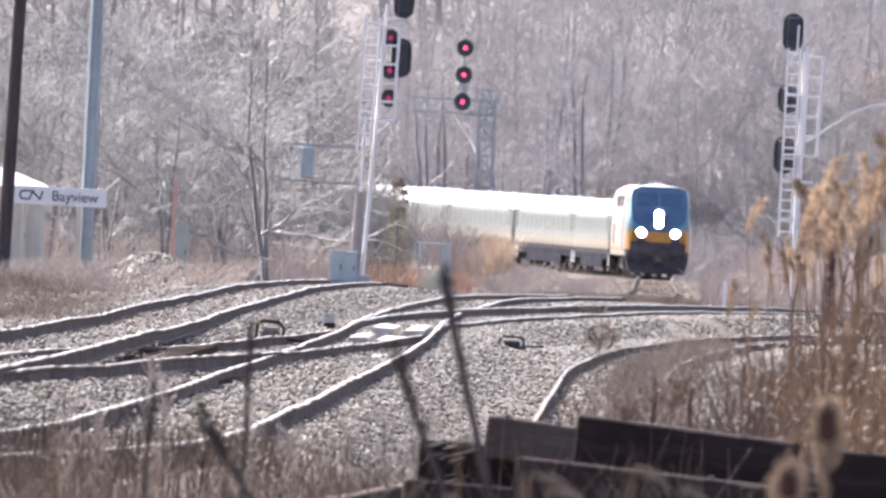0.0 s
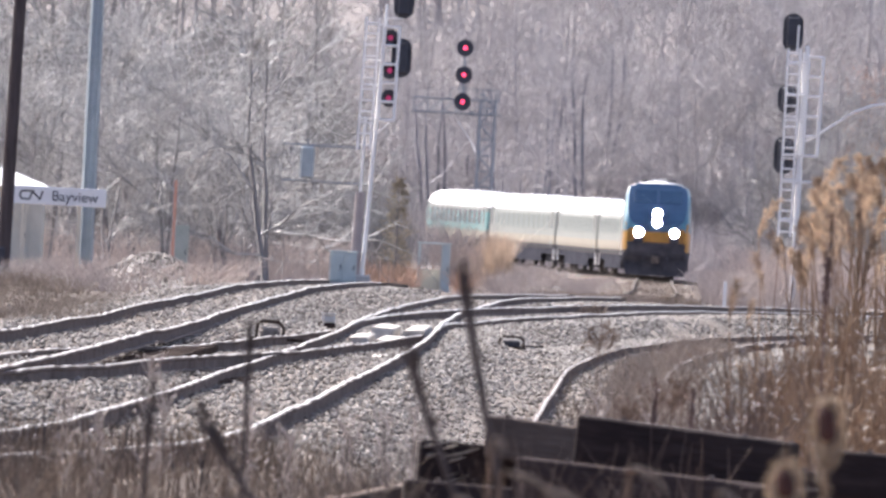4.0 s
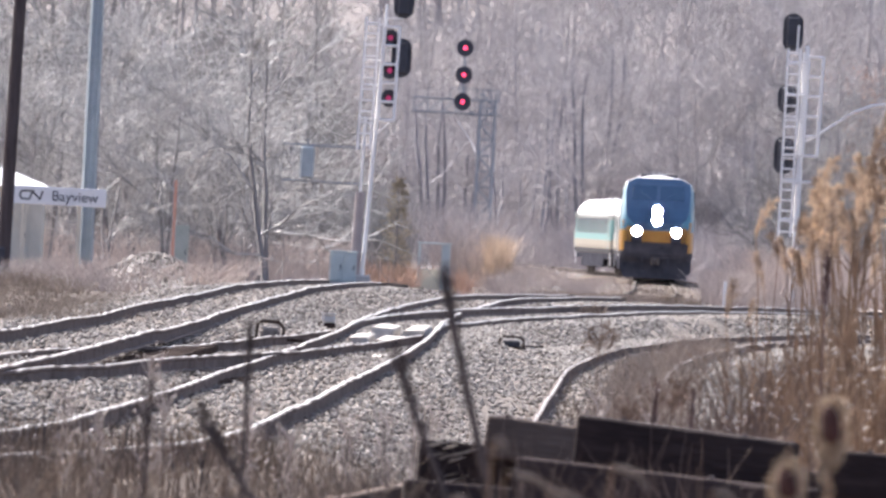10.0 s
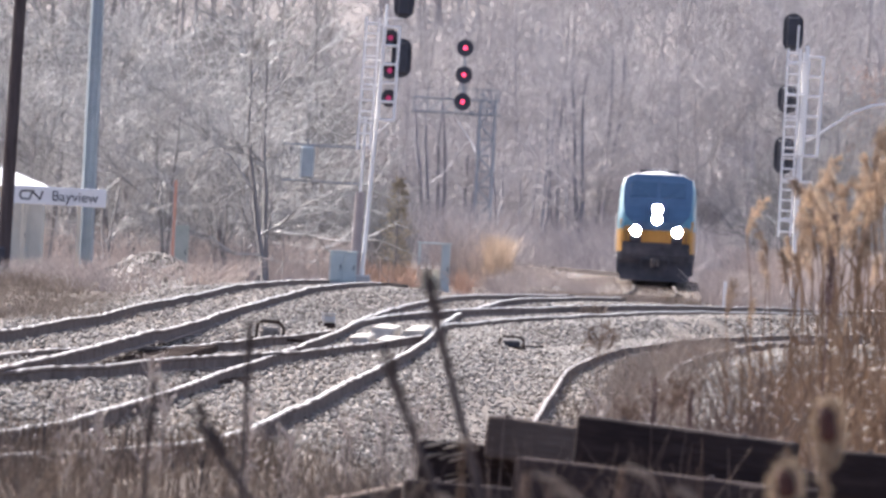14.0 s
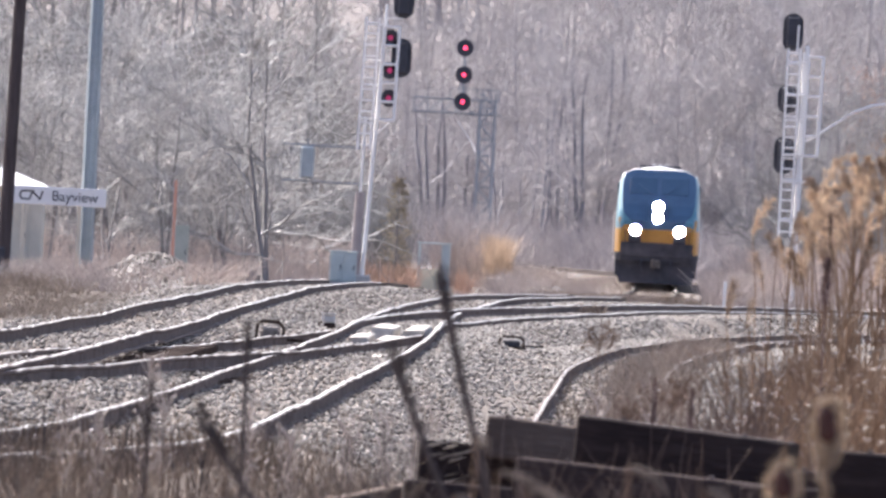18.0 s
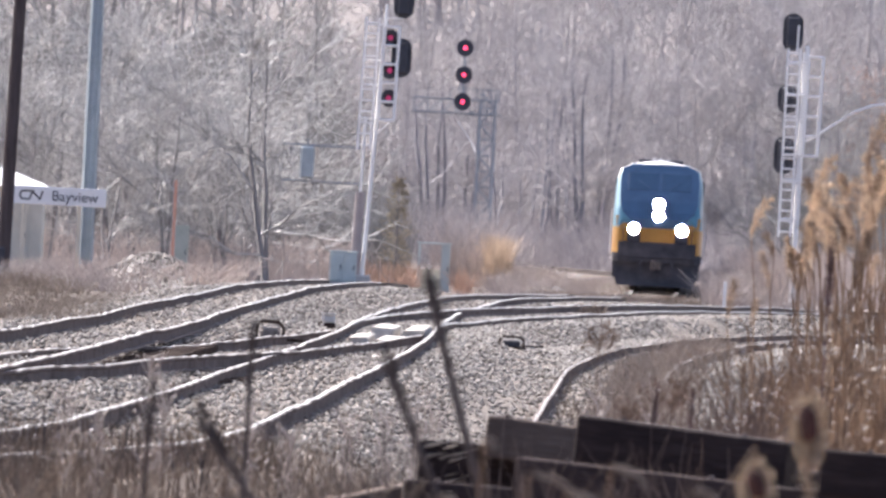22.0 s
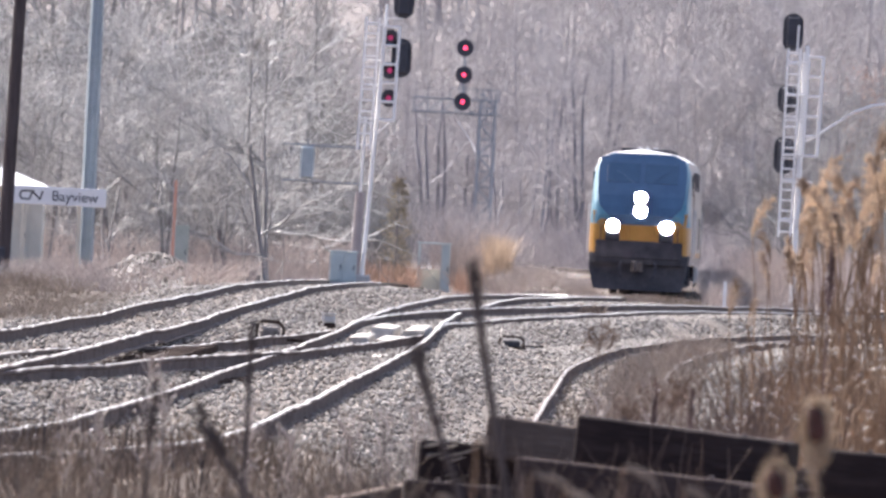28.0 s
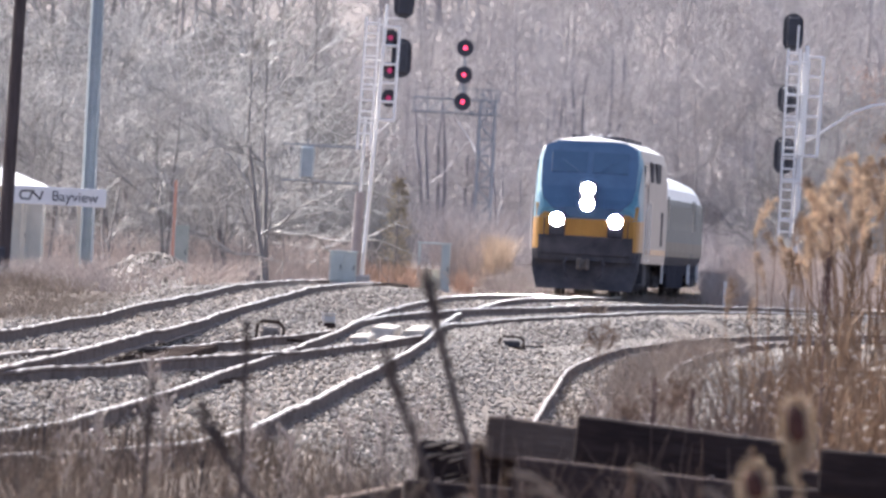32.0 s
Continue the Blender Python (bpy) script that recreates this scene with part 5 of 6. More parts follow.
# undergrowth along the wood's edge, dead grass on the banks, orange bushes by the signals
brush("undergrowth", "haze-pale leafless undergrowth at the wood's edge", M_PALE_BRUSH, spread_spots(1, 90, 410, 600, -0.034, -0.0088, 0.9, 5), 31, 120, 1.5, 0.013, 0.4)
brush("undergrowth", "hazy grey leafless undergrowth below the hill", M_HILL_BRUSH, spread_spots(2, 120, 735, 830, -0.008, 0.034, 1.2, 9), 32, 110, 3.0, 0.022, 0.5)
brush("undergrowth", "haze-pale leafless undergrowth beside the line", M_PALE_BRUSH, spread_spots(3, 50, 500, 700, 0.0222, 0.034, 0.6, 5), 33, 150, 2.0, 0.016, 0.35)
brush("dead_grass", "dull brown dead grass on the near bank", M_BANK, spread_spots(17, 50, 215, 300, -0.034, -0.0255, 0.7, 5), 46, 90, 0.22, 0.006, 0.7, "grass")
brush("dead_grass", "dull brown dead grass on the far bank", M_BANK, spread_spots(4, 30, 300, 400, -0.034, -0.0245, 0.6, 5), 34, 110, 0.34, 0.010, 0.6, "grass")
brush("rust_bush", "rust-coloured dead shrub beside the relay cabinet", M_RUST_LEAF, [(-1.95, 440, 0.22, 1.5), (-1.65, 442, 0.25, 1.5), (-1.35, 445, 0.25, 1.5), (-1.1, 450, 0.15, 1), (0.72, 474, 0.12, 1.5)], 35, 170, 0.9, 0.014, 0.35)
brush("reed_clump", "tawny dead grass clump beside the main line", M_TAN, [(1.9, 520, 0.13, 1.0), (2.12, 522, 0.15, 1.0)], 36, 520, 1.9, 0.016, 0.09, "grass")
brush("brown_bush", "thin brown leafless bush beside the curve", M_TWIG_DARK, [(0.75, 520, 0.3, 1.0), (1.2, 522, 0.3, 1.0), (0.2, 518, 0.3, 1.0)], 53, 110, 2.4, 0.014, 0.25)
brush("low_weeds", "short weeds growing between the far rails", M_STRAW, [(along("main", d), float(d), 0.9, 1.6)
      for d in range(390, 640, 5)], 54, 60, 0.19, 0.009, 0.6, "weeds")
brush("low_weeds", "brown weeds over the crest of the main line", M_TWIG_DARK, [(along("main", d) + o, float(d), 0.4, 1.2) for d in range(398, 432, 3) for o in (-1.7, -0.6, 0.6, 1.8)], 65, 60, 0.20, 0.009, 0.5, "weeds")
brush("undergrowth", "brown weeds round the foot of the signal mast", M_TWIG_DARK, [(9.6, 390, 0.5, 1.0), (10.6, 391, 0.5, 1.0)], 55, 140, 0.9, 0.010, 0.3)
brush("trackside_brush", "brown leafless brush along the outside of the curve", M_TWIG_DARK, [(along("main", d) + 2.3 + 0.2 * (d % 3), float(d), 0.22, 1.6) for d in range(416, 530, 5)], 37, 120, 1.05, 0.013, 0.3)
brush("low_brush", "brown low brush along the main line", M_TWIG_DARK, spread_spots(6, 24, 430, 640, 0.003, 0.0075, 0.4, 4), 38, 160, 0.8, 0.014, 0.5)
brush("low_weeds", "low grey-brown weeds along the main line", M_TWIG_DARK, [(along("main", d) + o, float(d), 0.45, 2.0)
      for d in range(405, 640, 8) for o in (-2.6, -4.0, 3.2)], 47, 75, 0.32, 0.010, 0.5, "weeds")
brush("low_weeds", "low brown weeds where the tracks part", M_GRASS, [(6.6 + 0.5 * i, 398.0 + (i % 3) * 4, 0.3, 2.0) for i in range(7)] + [(3.55, 330.0, 0.12, 1.0)], 49, 110, 0.34, 0.010, 0.4, "weeds")
brush("dead_grass", "dry brown weeds growing over the near track bed", M_GRASS, spread_spots(7, 150, 88, 112, -0.033, 0.006, 0.25, 1.5), 39, 30, 0.34, 0.004, 0.4, "grass")
brush("dead_grass", "dry brown weeds growing over the side track's far rail", M_STRAW, [(along("yard", d) + 0.5, float(d), 0.28, 1.5)
      for d in range(106, 262, 3)], 56, 118, 0.46, 0.006, 0.35, "grass")
brush("low_weeds", "low brown weeds scattered over the ballast", M_GRASS, spread_spots(22, 90, 112, 178, -0.031, 0.004, 0.45, 3.0), 64, 22, 0.13, 0.005, 0.8, "weeds")
brush("dead_grass", "blurred brown weeds close in front of the tracks", M_GRASS, spread_spots(19, 110, 60, 86, -0.033, 0.014, 0.2, 1.2), 57, 16, 0.75, 0.004, 0.3, "grass")
brush("low_brush", "brown dead weeds beside the bend of the main line", M_STRAW, [(2.6 + 0.32 * i, 396.0 + (i % 4) * 3, 0.3, 2.0) for i in range(20)], 58, 130, 0.30, 0.010, 0.5)
brush("dead_grass", "dry brown weeds along the low side track", M_GRASS, spread_spots(8, 62, 108, 215, 0.010, 0.033, 0.3, 3), 40, 36, 0.5, 0.005, 0.35, "grass")
brush("dead_grass", "thin blurred brown weeds standing before the timbers", M_BROWN_STALK, spread_spots(23, 48, 58, 76, 0.004, 0.0205, 0.05, 0.8), 66, 5, 1.15, 0.0045, 0.07, "grass")
brush("weed_stalks", "thin dark dead weed stalks in front of the tracks", M_STALK, spread_spots(9, 60, 70, 100, -0.032, 0.02, 0.3, 1), 41, 5, 0.85, 0.005, 0.12, "weeds")


def mound(x, d, w, l, h, seed):
    """A low heap of spilled stone."""
    rng = np.random.RandomState(seed)
    n, m = 15, 11
    gx, gy = np.meshgrid(np.linspace(-1, 1, n), np.linspace(-1, 1, m))
    r = np.clip(1 - np.hypot(gx, gy), 0, 1)
    z = h * (r * r * (3 - 2 * r)) + rng.normal(0, 0.06 if x < 0 else 0.03, gx.shape) * (r > 0)
    x0, d0 = x + gx * w / 2, (d + gy * l / 2) * DEPTH
    idx = np.arange(n * m).reshape(m, n)
    f = np.stack([idx[:-1, :-1], idx[:-1, 1:], idx[1:, 1:], idx[1:, :-1]], axis=-1).reshape(-1, 4)
    me = big_mesh("gravel_heap", np.stack([x0, d0, lift(x0, d0) + z - 0.04], axis=-1).reshape(-1, 3), f, M_HEAP if x < 0 else M_GRAVEL)
    if x < 0:
        px, py = rng.normal(0, 0.42, 800), rng.normal(0, 0.36, 800)
        r = np.clip(1 - np.hypot(px, py), 0, 1)
        xs, ds = x + px * w / 2, (d + py * l / 2) * DEPTH
        rubble = stones("rubble", xs, ds, lift(xs, ds) + h * (r * r * (3 - 2 * r)), rng.uniform(0.03, 0.085, 800), rng)
        tagged(new("rubble", rubble), "pale broken stones strewn over the heap", "rubble", kind="stuff")
    tagged(new("gravel_heap", me), "low grey heap of spilled gravel beside the line", "gravel heap", kind="stuff")


mound(3.2, 440, 2.6, 9, 0.55, 4)
mound(-6.95, 343, 4.4, 10, 0.80, 5)
brush("brush_pile", "pile of pale dead twigs and stones beside the track", M_PALE_BRUSH, [(-6.9, 341, 0.5, 1.5), (-6.2, 341, 0.5, 1.5), (-7.9, 342, 0.6, 2), (-5.6, 341, 0.4, 1)], 48, 150, 0.75, 0.014, 0.9)
brush("undergrowth", "grey-brown twigs and weeds on the left bank", M_TWIG_DARK, spread_spots(18, 40, 305, 395, -0.034, -0.0235, 0.5, 4), 50, 70, 0.55, 0.010, 0.6)


brush("dead_grass", "pinkish dry grass on the open bank of the hillside", M_TAN, [(6.4, 836, 1.0, 5), (8.0, 840, 1.0, 5), (9.6, 838, 1.0, 5)], 63, 260, 0.9, 0.03, 0.5, "grass")
brush("rust_bush", "rust-orange leafy shrubs high on the hillside", M_ORANGE_LEAF, [(25.8, 850, 0.9, 3), (27.0, 856, 1.0, 3), (28.0, 848, 0.8, 3)], 51, 420, 5.2, 0.04, 0.35)
brush("grass_tuft", "pale splayed dry grass tuft beside the timbers", M_TAN, [(-0.02, 82, 0.06, 0.3), (0.12, 81.5, 0.05, 0.2)], 52, 60, 0.36, 0.004, 0.7, "grass")


def seed_weed(x, d, top, seed):
    """A dry weed: one stem that branches into a loose head."""
    z = ground_z(x, d)
    ob = thing("dry_weed", "dry grey-brown branching weed among the ballast", "weed", spot(x, d, z - 0.03), group="dry weeds")
    h = top - z
    rng = np.random.RandomState(seed)
    part("stem", Geo().tube([(0, 0, 0), (0.02, 0, h * 0.5), (rng.normal(0, 0.03), 0, h * 0.95)], [0.006, 0.005, 0.003], 5), M_STALK, ob)
    rows = []
    for i in range(60):
        k = rng.uniform(0.35, 0.95)
        a = rng.rand() * 6.283
        p = np.array([0.01, 0, h * k])
        l = rng.uniform(0.05, 0.16)
        q = p + np.array([math.cos(a) * 0.6, math.sin(a) * 0.6, 0.9]) * l
        rows += [(p, q, 0.003, 0.002), (q, q + rng.normal(0, 0.02, 3), 0.006, 0.003)]
    tagged(part("seed_head", stick_mesh("seed_head", rows, M_TWIG_DARK), None, ob), kind="stuff")


for i, (x, d, top) in enumerate(((-1.73, 85, 0.50), (-1.66, 86, 0.40), (-0.12, 86, 0.34), (-0.30, 88, 0.22), (-0.55, 90, 0.18), (-1.15, 87, 0.25), (-2.3, 88, 0.28), (-0.02, 87, 0.26),
                                 (-2.0, 84, 0.2), (-0.85, 84, 0.15), (1.0, 88, 0.42), (1.35, 89, 0.5))):
    seed_weed(x, d, top, 200 + i)


def umbel_weed(x, d, top, seed):
    """A reddish-brown weed whose stem ends in a wide loose fan."""
    z = ground_z(x, d)
    ob = thing("dry_weed", "reddish-brown dry weed with a wide fan-shaped head", "weed", spot(x, d, z - 0.03), group="dry weeds")
    h = top - z
    rng = np.random.RandomState(seed)
    part("stem", Geo().tube([(0, 0, 0), (-0.012, 0, h * 0.5), (0.0, 0, h * 0.9)], [0.006, 0.005, 0.003], 5), M_BROWN_STALK, ob)
    rows = []
    for i in range(46):
        a, tip = rng.rand() * 6.283, rng.uniform(0.3, 1.0)
        p = np.array([0, 0, h * rng.uniform(0.80, 0.9)])
        q = p + np.array([math.cos(a) * 0.13 * tip, math.sin(a) * 0.13 * tip, 0.11 * (1.15 - 0.6 * tip)])
        rows.append((p, q, 0.0022, 0.0015))
        for _ in range(7):
            rows.append((q, q + rng.normal(0, 0.016, 3), 0.003, 0.0015))
    tagged(part("seed_head", stick_mesh("seed_head", rows, M_BROWN_STALK), None, ob), kind="stuff")


umbel_weed(1.03, 90, 0.97, 231)
umbel_weed(1.42, 92, 0.55, 232)
umbel_weed(1.53, 91, 0.50, 233)
umbel_weed(1.63, 93, 0.60, 234)
umbel_weed(1.26, 92, 0.40, 235)


def build_conifer(x, d, h):
    ob = thing("young_conifer", "small brownish young conifer among dead shrubs", "tree", spot(x, d, ground_z(x, d)))
    part("trunk", Geo().tube([(0, 0, -0.1), (0, 0, h)], [0.07, 0.015], 8), M_BARK, ob)
    rng = np.random.RandomState(8)
    rows = []
    for i in range(620):
        z = h * rng.uniform(0.12, 1.0)
        a, r = rng.rand() * 6.283, (0.12 + 0.50 * math.sin(math.pi * (z / h) ** 0.8)) * rng.uniform(0.15, 1.0) * (0.8 + 0.3 * math.sin(z * 7.0))
        c = np.array([math.cos(a) * r, math.sin(a) * r, z - r * 0.2])
        e = c + np.array([math.cos(a) * 0.18, math.sin(a) * 0.18, rng.normal(0.03, 0.08)])
        rows.append((c, e, 0.022, 0.006))
    part("foliage", stick_mesh("foliage", rows, M_CEDAR), None, ob)


build_conifer(-1.47, 442, 3.5)


# ---- reeds in the foreground ----
def reed_meshes(seed, h):
    rng = np.random.RandomState(seed)
    bend = rng.uniform(-0.12, 0.12)
    stem = Geo().tube([(0, 0, 0), (bend * 0.1, 0, h * 0.4), (bend * 0.45, 0, h * 0.8), (bend, 0, h)], [0.006, 0.005, 0.004, 0.003], 5).mesh("stem", M_REED)
    leaves = []
    for i in range(4):
        z = h * rng.uniform(0.25, 0.8)
        a = rng.rand() * 6.283
        l = rng.uniform(0.25, 0.5)
        p = np.array([bend * 0.3, 0, z])
        q = p + np.array([math.cos(a) * 0.18, math.sin(a) * 0.18, 0.95]) * l * 0.6
        e = q + np.array([math.cos(a) * 0.42, math.sin(a) * 0.42, 0.45]) * l * 0.6
        leaves.append(("leaf", stick_mesh("leaf", [(p, q, 0.005, 0.006), (q, e, 0.006, 0.001)], M_REED)))
    rows = []
    tip = np.array([bend, 0, h])
    lee = 1 if rng.rand() < 0.5 else -1
    nod, long = lee * rng.uniform(0.03, 0.13), rng.uniform(0.24, 0.34)

    def axis(k):
        return tip + np.array([nod * k ** 1.7, 0, -0.05 + long * k - abs(nod) * 0.9 * k ** 2.4])
    for i in range(26):
        k = (i + rng.rand()) / 26
        p = axis(k)
        a = rng.rand() * 6.283
        l = (0.024 + 0.055 * math.sin(math.pi * min(1.0, 0.25 + 0.7 * k))) * rng.uniform(0.6, 1.25)
        d = np.array([math.cos(a) * 0.35 + lee * 0.32, math.sin(a) * 0.35, rng.uniform(0.35, 0.95)])
        e = p + d / np.linalg.norm(d) * l
        f = e + np.array([lee * 0.35, 0, -0.25]) * l * rng.uniform(0.2, 0.8)
        rows += [(p, e, 0.0018, 0.0014), (e, f, 0.0014, 0.0008)]
        for _ in range(15):
            u = rng.rand()
            c = p + (e - p) * min(1, u * 1.5) + (f - e) * max(0, u * 3 - 2)
            rows.append((c, c + rng.normal(0, 0.010, 3) + np.array([lee * 0.008, 0, 0.004]), 0.0024, 0.0012))
    plume = stick_mesh("plume", rows, M_PLUME)
    return [("stem", stem)] + leaves + [("plume", plume)]


REEDS = [reed_meshes(60 + i, hh) for i, hh in enumerate((2.0, 1.85, 1.7, 2.15, 1.6, 1.9, 1.75, 2.05))]
SWAY, BENT = [], []
GUSTS = [0, 1.5, 3, 6, 8, 10, 12, 14, 17, 19, 21, 23, 25, 28, 30, 32]


def build_reeds():
    rng = np.random.RandomState(77)
    for lo, hi, count in ((0.0208, 0.0243, 5), (0.0243, 0.0278, 16), (0.0278, 0.0312, 28), (0.0312, 0.0338, 19)):
        for i in range(count):
            d = rng.uniform(84, 106)
            q = rng.uniform(lo, hi)
            k = rng.randint(8)
            h = (2.0, 1.85, 1.7, 2.15, 1.6, 1.9, 1.75, 2.05)[k]
            # tip height, taller towards the thick of the bed
            want = float(np.interp(q, [0.0208, 0.0227, 0.0262, 0.0295, 0.0312, 0.0336], [1.38, 1.48, 1.68, 1.96, 2.12, 2.2])) + rng.normal(-0.10, 0.17)
            foot = -0.62
            size = (want - foot) / (h + 0.22)
            ob = thing("reed", "dry tawny reed with a fluffy drooping seed plume", "reed", group="reed bed")
            base = Matrix.LocRotScale((d * q, d * DEPTH, foot), Euler((rng.normal(0, 0.02), rng.normal(0, 0.035), rng.normal(0, 0.6))), None)
            for name, me in REEDS[k]:
                part(name, me, None, ob, m=Matrix.Diagonal((size, size, size, 1)))
            ob.matrix_basis = base
            SWAY.append((ob, base, rng.uniform(0.6, 1.8), rng.rand() * 6.28))
    # the dense bed behind, past counting
    brush("reed_bed", "dense bed of dry tawny reeds", M_REED, spread_spots(12, 120, 92, 116, 0.0252, 0.036, 0.16, 1.5), 42, 34, 1.5, 0.006, 0.07, "reeds")
    brush("reed_bed", "broken tawny stems and leaves at the foot of the reeds", M_REED, spread_spots(20, 90, 84, 110, 0.0236, 0.034, 0.2, 1.5), 59, 28, 1.0, 0.005, 0.25, "reeds")


build_reeds()


def broken_leaves(label, seed, n, near, far, q0, q1, low, high):
    """Short scraps of leaf between the stems; the sun's glint is their white colour."""
    rng = np.random.RandomState(seed)
    d = rng.uniform(near, far, n)
    p = np.stack([d * rng.uniform(q0, q1, n), d * DEPTH, rng.uniform(low, high, n)], axis=-1)
    way = np.stack([rng.normal(0, 1, n), rng.normal(0, 0.4, n), rng.normal(0, 0.35, n)], axis=-1)
    way *= (rng.uniform(0.006, 0.022, n) / np.linalg.norm(way, axis=1))[:, None]
    v, f = sticks(p - way, p + way, np.full(n, 0.0015), np.full(n, 0.0032))
    tagged(new("broken_leaves", big_mesh("broken_leaves", v, f, M_SCRAP)), label, "leaves", kind="stuff")


broken_leaves("glint-white scraps of leaf among the reeds", 91, 400, 80, 89, 0.0205, 0.034, -0.05, 0.9)
broken_leaves("glint-white scraps of leaf among the near weeds", 92, 240, 84, 100, -0.032, 0.003, -0.38, -0.02)
broken_leaves("glint-white scraps of leaf beside the side track", 93, 60, 92, 112, 0.006, 0.021, -0.3, 0.25)
brush("dead_weeds", "dark brown upright dead weeds at the edge of the reeds", M_BROWN_STALK, [(1.92, 84, 0.05, 0.4), (2.02, 86, 0.05, 0.4), (1.85, 83, 0.04, 0.4), (2.42, 88, 0.03, 0.3), (1.83, 86, 0.04, 0.4), (1.91, 88, 0.05, 0.4)], 61, 58, 1.45, 0.006, 0.03, "weeds")
brush("dead_weeds", "brown seeding weeds standing beside the side track", M_BROWN_STALK, spread_spots(21, 110, 96, 130, 0.0105, 0.0238, 0.07, 0.6), 62, 9, 0.95, 0.006, 0.06, "weeds")


def cattail(x, d, z, h, bent, lean=0.0):
    ob = thing("cattail", "dark brown cattail head with pale bursting seed fluff", "cattail", spot(x, d, -0.46, 0, lean, 0))
    t = z + 0.46
    part("stem", Geo().tube([(0, 0, 0), (0.01, 0, t), (0.012, 0, t + h * 0.8)], [0.006, 0.005, 0.002], 6), M_REED, ob)
    part("seed_head", Geo().tube([(0.014, -0.012, t - h * 0.22), (0.011, -0.012, t - h * 0.12), (0.004, -0.012, t + h * 0.20), (-0.004, -0.012, t + h * 0.33)], [0.012, 0.027, 0.025, 0.010], 12), M_CATTAIL, ob)
    rng = np.random.RandomState(int(z * 1000))
    rows = []
    for i in range(460):
        a, k = rng.rand() * 6.283, rng.uniform(-0.66, 0.62)
        r = 0.050 * math.sqrt(max(0.03, 1 - (k / 0.68) ** 2)) * rng.uniform(0.5, 1.1)
        p = np.array([0.008 + 0.013 * math.cos(a), 0.012 * abs(math.sin(a)), t + h * k * 0.75])
        rows.append((p, p + np.array([math.cos(a) * r, abs(math.sin(a)) * r * 0.6, rng.normal(-0.004, 0.014)]), 0.0022, 0.0012))
    for i in range(90):
        k = rng.uniform(-2.2, -0.4)
        p = np.array([0.008, 0, t + h * k * 0.75])
        rows.append((p, p + np.array([rng.normal(0, 0.016), 0.004, rng.normal(-0.01, 0.014)]), 0.0022, 0.0012))
    tagged(part("fluff", stick_mesh("fluff", rows, M_FLUFF), None, ob, "pale seed fluff"), kind="stuff")
    BENT.append((ob, ob.matrix_basis.copy(), bent))


# degrees by which the wind bends them, at the times of GUSTS
cattail(1.11, 40, 0.80, 0.19, [-0.2, -0.2, -0.3, 0.4, 0.5, 0.3, -0.1, -0.1, 0.0, -0.8, -2.9, -2.2, -2.1, -1.6, -2.0, -4.1])
cattail(1.05, 40.5, 0.62, 0.15, [0.3, 0.1, -0.3, 0.4, 0.1, 0.2, 0.0, 0.0, -0.3, -1.2, -4.7, -4.2, -3.3, -1.6, -2.6, -4.8], -2)


def grass_head(x, d, z, bend, seed):
    """A pale grass head that hangs over from the top of its thin stem."""
    ob = thing("grass_head", "pale fuzzy dry grass head in front of the timbers", "grass", spot(x, d, -0.46), group="dry grass heads")
    t = z + 0.46
    part("stem", Geo().tube([(-bend * 0.5, 0, 0), (-bend * 0.3, 0, t * 0.6), (0, 0, t)], [0.004, 0.0035, 0.0025], 5), M_REED, ob)
    rng = np.random.RandomState(seed)
    rows = []
    for i in range(115):
        k = rng.rand()
        p = np.array([bend * k, 0, t + 0.02 * k - (0.03 + 0.5 * bend) * k * k])
        w = 0.0075 * math.sin(math.pi * (0.12 + 0.8 * k))
        rows.append((p, p + np.array([rng.normal(0, 1) * w + bend * 0.15, rng.normal(0, 1) * w, rng.normal(0, 1) * w - 0.012]), 0.002, 0.001))
    tagged(part("seed_plume", stick_mesh("seed_plume", rows, M_STRAW), None, ob), kind="stuff")
    SWAY.append((ob, ob.matrix_basis.copy(), 2.4, seed * 2.1))


for i, (x, d, z, bend) in enumerate(((0.12, 38, 0.75, 0.03), (0.23, 38, 0.66, 0.15), (0.52, 38, 0.69, 0.09), (0.715, 38, 0.64, 0.07), (0.32, 39, 0.60, 0.14), (0.60, 40, 0.56, 0.10), (0.05, 39, 0.57, 0.05))):
    grass_head(x, d, z, bend, 140 + i)


def weed(x, d, top, lean, seed, thick=0.012, label="tall dark dead weed stalk close to the camera"):
    ob = thing("weed_stalk", label, "weed", spot(x, d, -0.46))
    t = top + 0.46
    part("stem", Geo().tube([(0, 0, 0), (lean * 0.46, 0, t * 0.5), (lean * 0.95, 0, t * 0.93), (lean * 1.04, 0, t)], [thick * 0.8, thick, thick * 0.9, thick * 0.4], 7), M_STALK, ob)
    rng = np.random.RandomState(seed)
    rows = []
    for i in range(70):
        k = rng.uniform(0.80, 1)
        p = np.array([lean * k, 0, t * k])
        rows.append((p, p + np.array([rng.normal(0, 0.013), rng.normal(0, 0.013), 0.03]), 0.0065, 0.003))
    tagged(part("seed_spike", stick_mesh("seed_spike", rows, M_STALK), None, ob), kind="stuff")
    if seed in (90, 91):
        k = 1.0 if seed == 90 else 0.78
        BENT.append((ob, ob.matrix_basis.copy(), [k * a for a in (0.6, 4.0, 3.2, 1.6, 0.4, 0.6, -0.1, -1.2, 0.4, -0.1, -0.5, -1.5, -1.1, 3.8, -1.2, -1.3)]))
    else:
        SWAY.append((ob, ob.matrix_basis.copy(), 0.55, seed * 1.7))


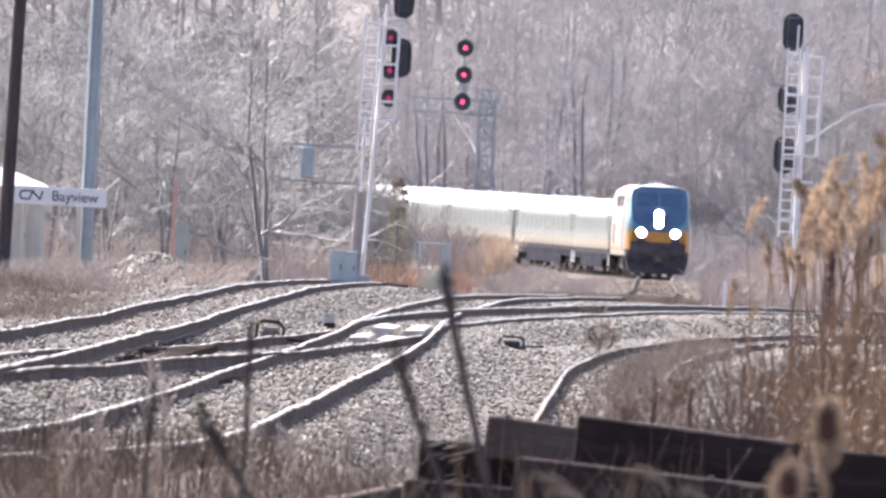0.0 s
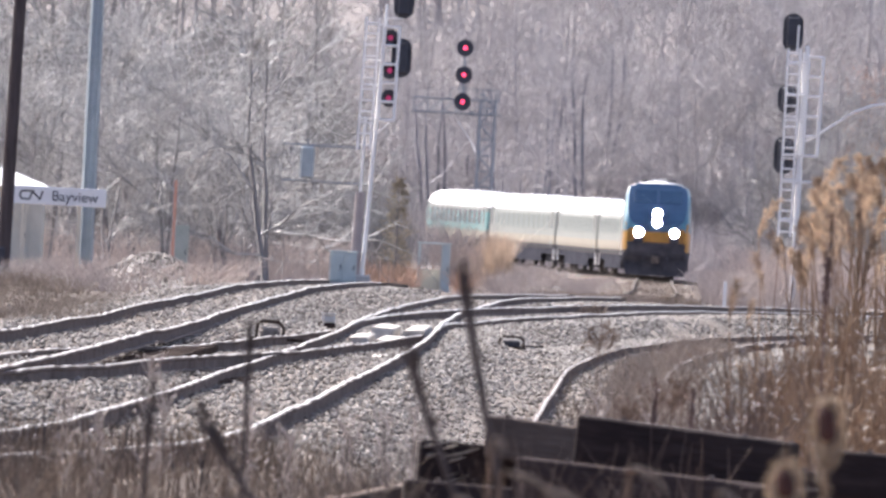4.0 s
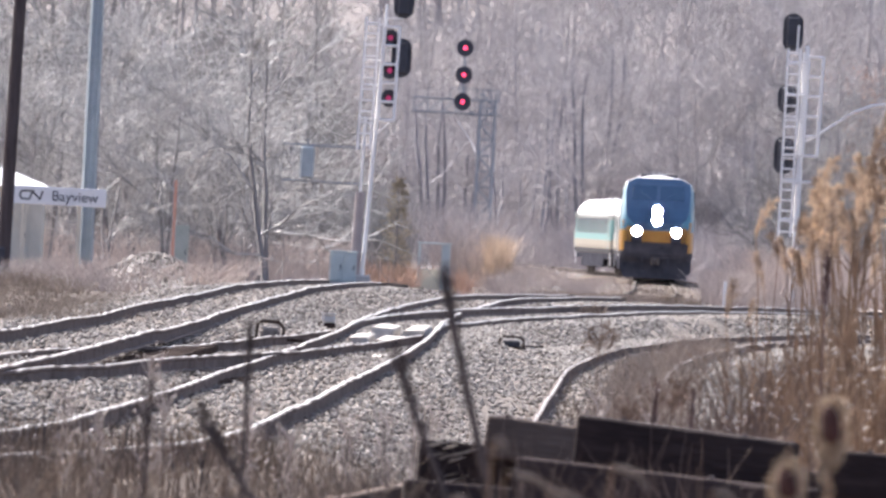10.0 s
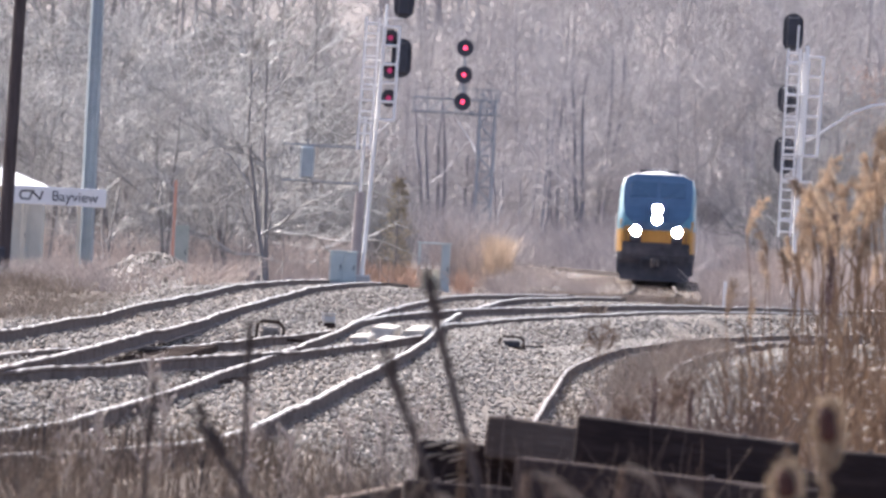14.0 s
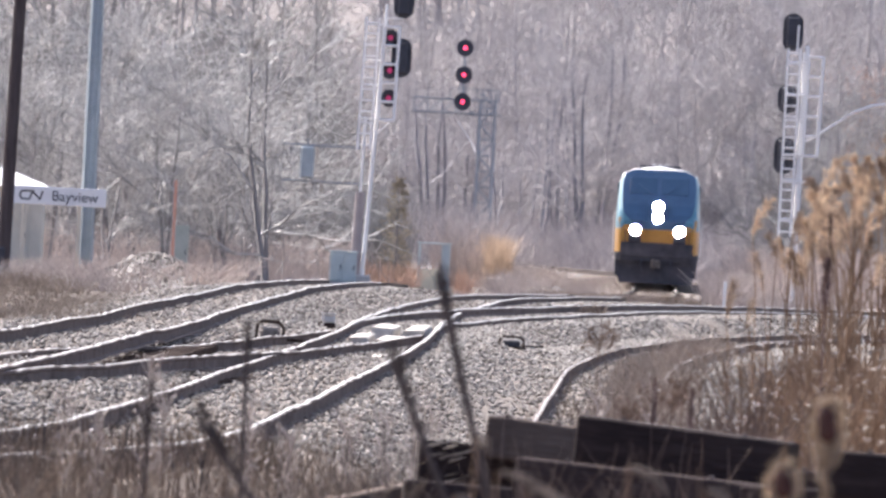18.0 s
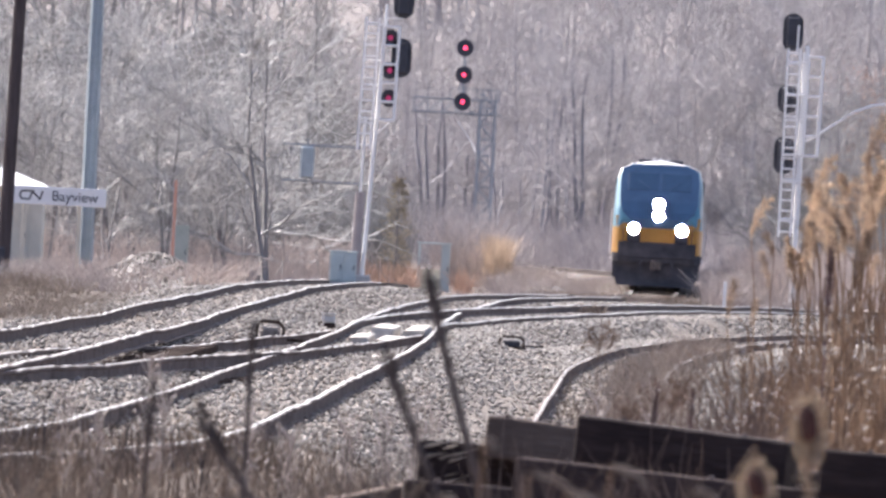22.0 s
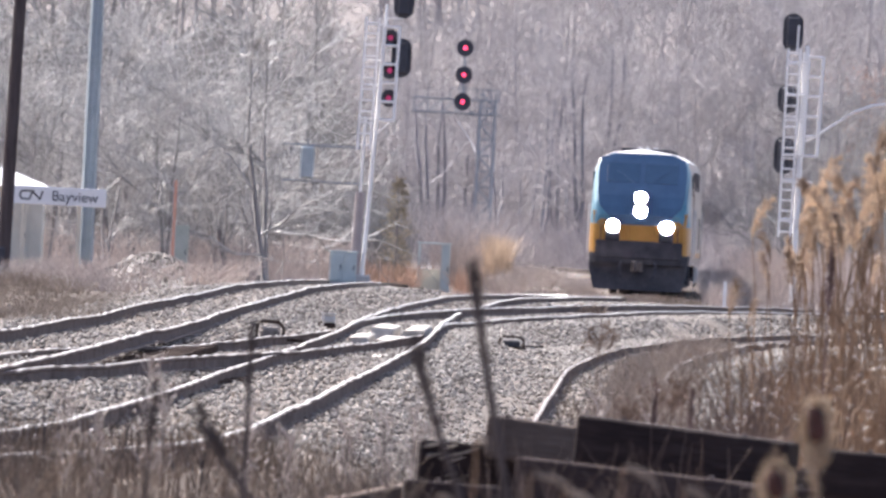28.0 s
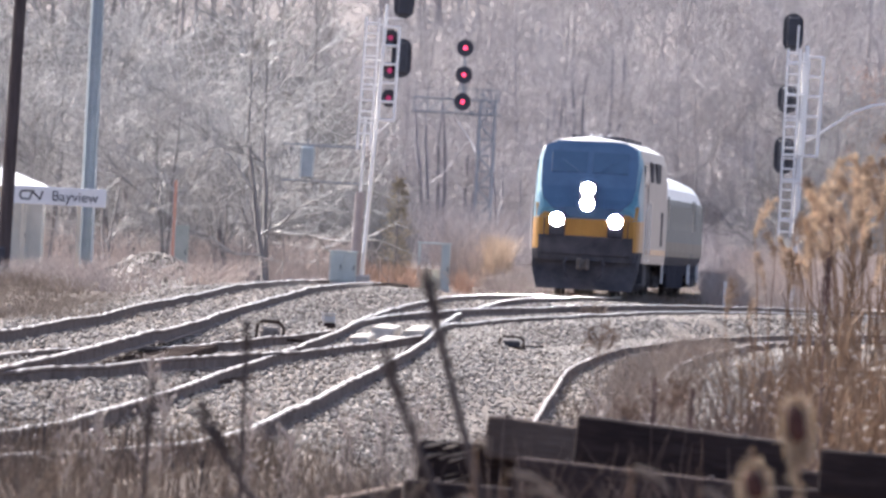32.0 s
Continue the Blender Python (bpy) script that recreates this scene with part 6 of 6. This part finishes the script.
for i, (x, d, top, lean, thick) in enumerate(((0.40, 45, 1.18, -0.41, 0.014), (0.39, 45.5, 0.92, -0.54, 0.012), (-0.01, 45, 0.71, -0.75, 0.012), (-0.775, 58, 0.90, 0.0, 0.010),
                                             (-1.05, 50, 0.72, 0.05, 0.008))):
    weed(x, d, top, lean, 90 + i, thick)


def dock_spike(x, d, z0, z1, seed, wide=0.028):
    """A dark seeding stalk: a thin stem with a long ragged spike."""
    ob = thing("weed_stalk", "dark purplish seeding dock stalk among the reeds", "weed", spot(x, d, -0.55))
    t0, t1 = z0 + 0.55, z1 + 0.55
    part("stem", Geo().tube([(0, 0, 0), (0.01, 0, t0), (0.02, 0, t1)], [0.006, 0.005, 0.003], 6), M_DOCK, ob)
    rng = np.random.RandomState(seed)
    rows = []
    for i in range(520):
        k = rng.rand()
        p = np.array([0.01 + 0.01 * k, 0, t0 + (t1 - t0) * k])
        a, r = rng.rand() * 6.283, wide * (1.05 - 0.6 * k) * rng.uniform(0.4, 1.0)
        rows.append((p, p + np.array([math.cos(a) * r, math.sin(a) * r, 0.022]), 0.003, 0.0022))
    tagged(part("seed_spike", stick_mesh("seed_spike", rows, M_DOCK), None, ob), kind="stuff")
    SWAY.append((ob, ob.matrix_basis.copy(), 0.4, seed * 1.7))


dock_spike(2.40, 88, 1.02, 1.58, 97, 0.050)
dock_spike(1.62, 90, 0.02, 0.42, 99)
dock_spike(1.37, 89, 0.15, 0.47, 96)


# ---- motion of the train and of the swaying reeds ----
def motions():
    line = LINES["main"]
    seg = np.linalg.norm(np.diff(line, axis=0), axis=1)
    s = np.concatenate([[0], np.cumsum(seg)])

    def on_line(k):
        return Vector([np.interp(k, s, line[:, i]) for i in range(3)])
    times = [i * 0.5 for i in range(65)]

    def run(t):
        """Metres travelled, a little faster at first."""
        return 8.582 * DEPTH * t + 1.6 * (1 - max(0.0, 1 - t / 5.5) ** 1.4)

    def front(t):
        return float(np.interp(661.1 * DEPTH + 1.6 - run(t), line[:, 1], s))
    for ob, back, a, b in TRAIN:
        rows = []
        for t in times:
            k = front(t) + back
            p, q = on_line(k + a), on_line(k + b)
            ahead = (p - q).normalized()
            rot = ahead.to_track_quat("Y", "Z").to_matrix().to_4x4()
            rows.append((t, Matrix.Translation(p + ahead * a) @ rot))
        walk(ob, rows)
    for wheel in WHEELS:
        y = wheel.matrix_basis.translation.y
        rows = [(i / 15, pose(0, y, 0.5) @ Matrix.Rotation(-run(i / 15) / 0.5, 4, "X")) for i in range(481)]
        walk(wheel, rows)
    for ob, base, size, phase in SWAY:
        rows = []
        for i in range(33):
            t = float(i)
            tilt = size * (0.7 * math.sin(0.9 * t + phase) + 0.45 * math.sin(2.17 * t + 2.3 * phase) + 0.3 * math.sin(0.31 * t))
            rows.append((t, Matrix.Translation(base.translation) @ Matrix.Rotation(radians(tilt), 4, "Y")
                         @ Matrix.Rotation(radians(tilt * 0.4), 4, "X") @ base.to_3x3().to_4x4()))
        walk(ob, rows)
    for ob, base, bent in BENT:
        walk(ob, [(t, Matrix.Translation(base.translation) @ Matrix.Rotation(radians(a), 4, "Y") @ base.to_3x3().to_4x4()) for t, a in zip(GUSTS, bent)])


motions()
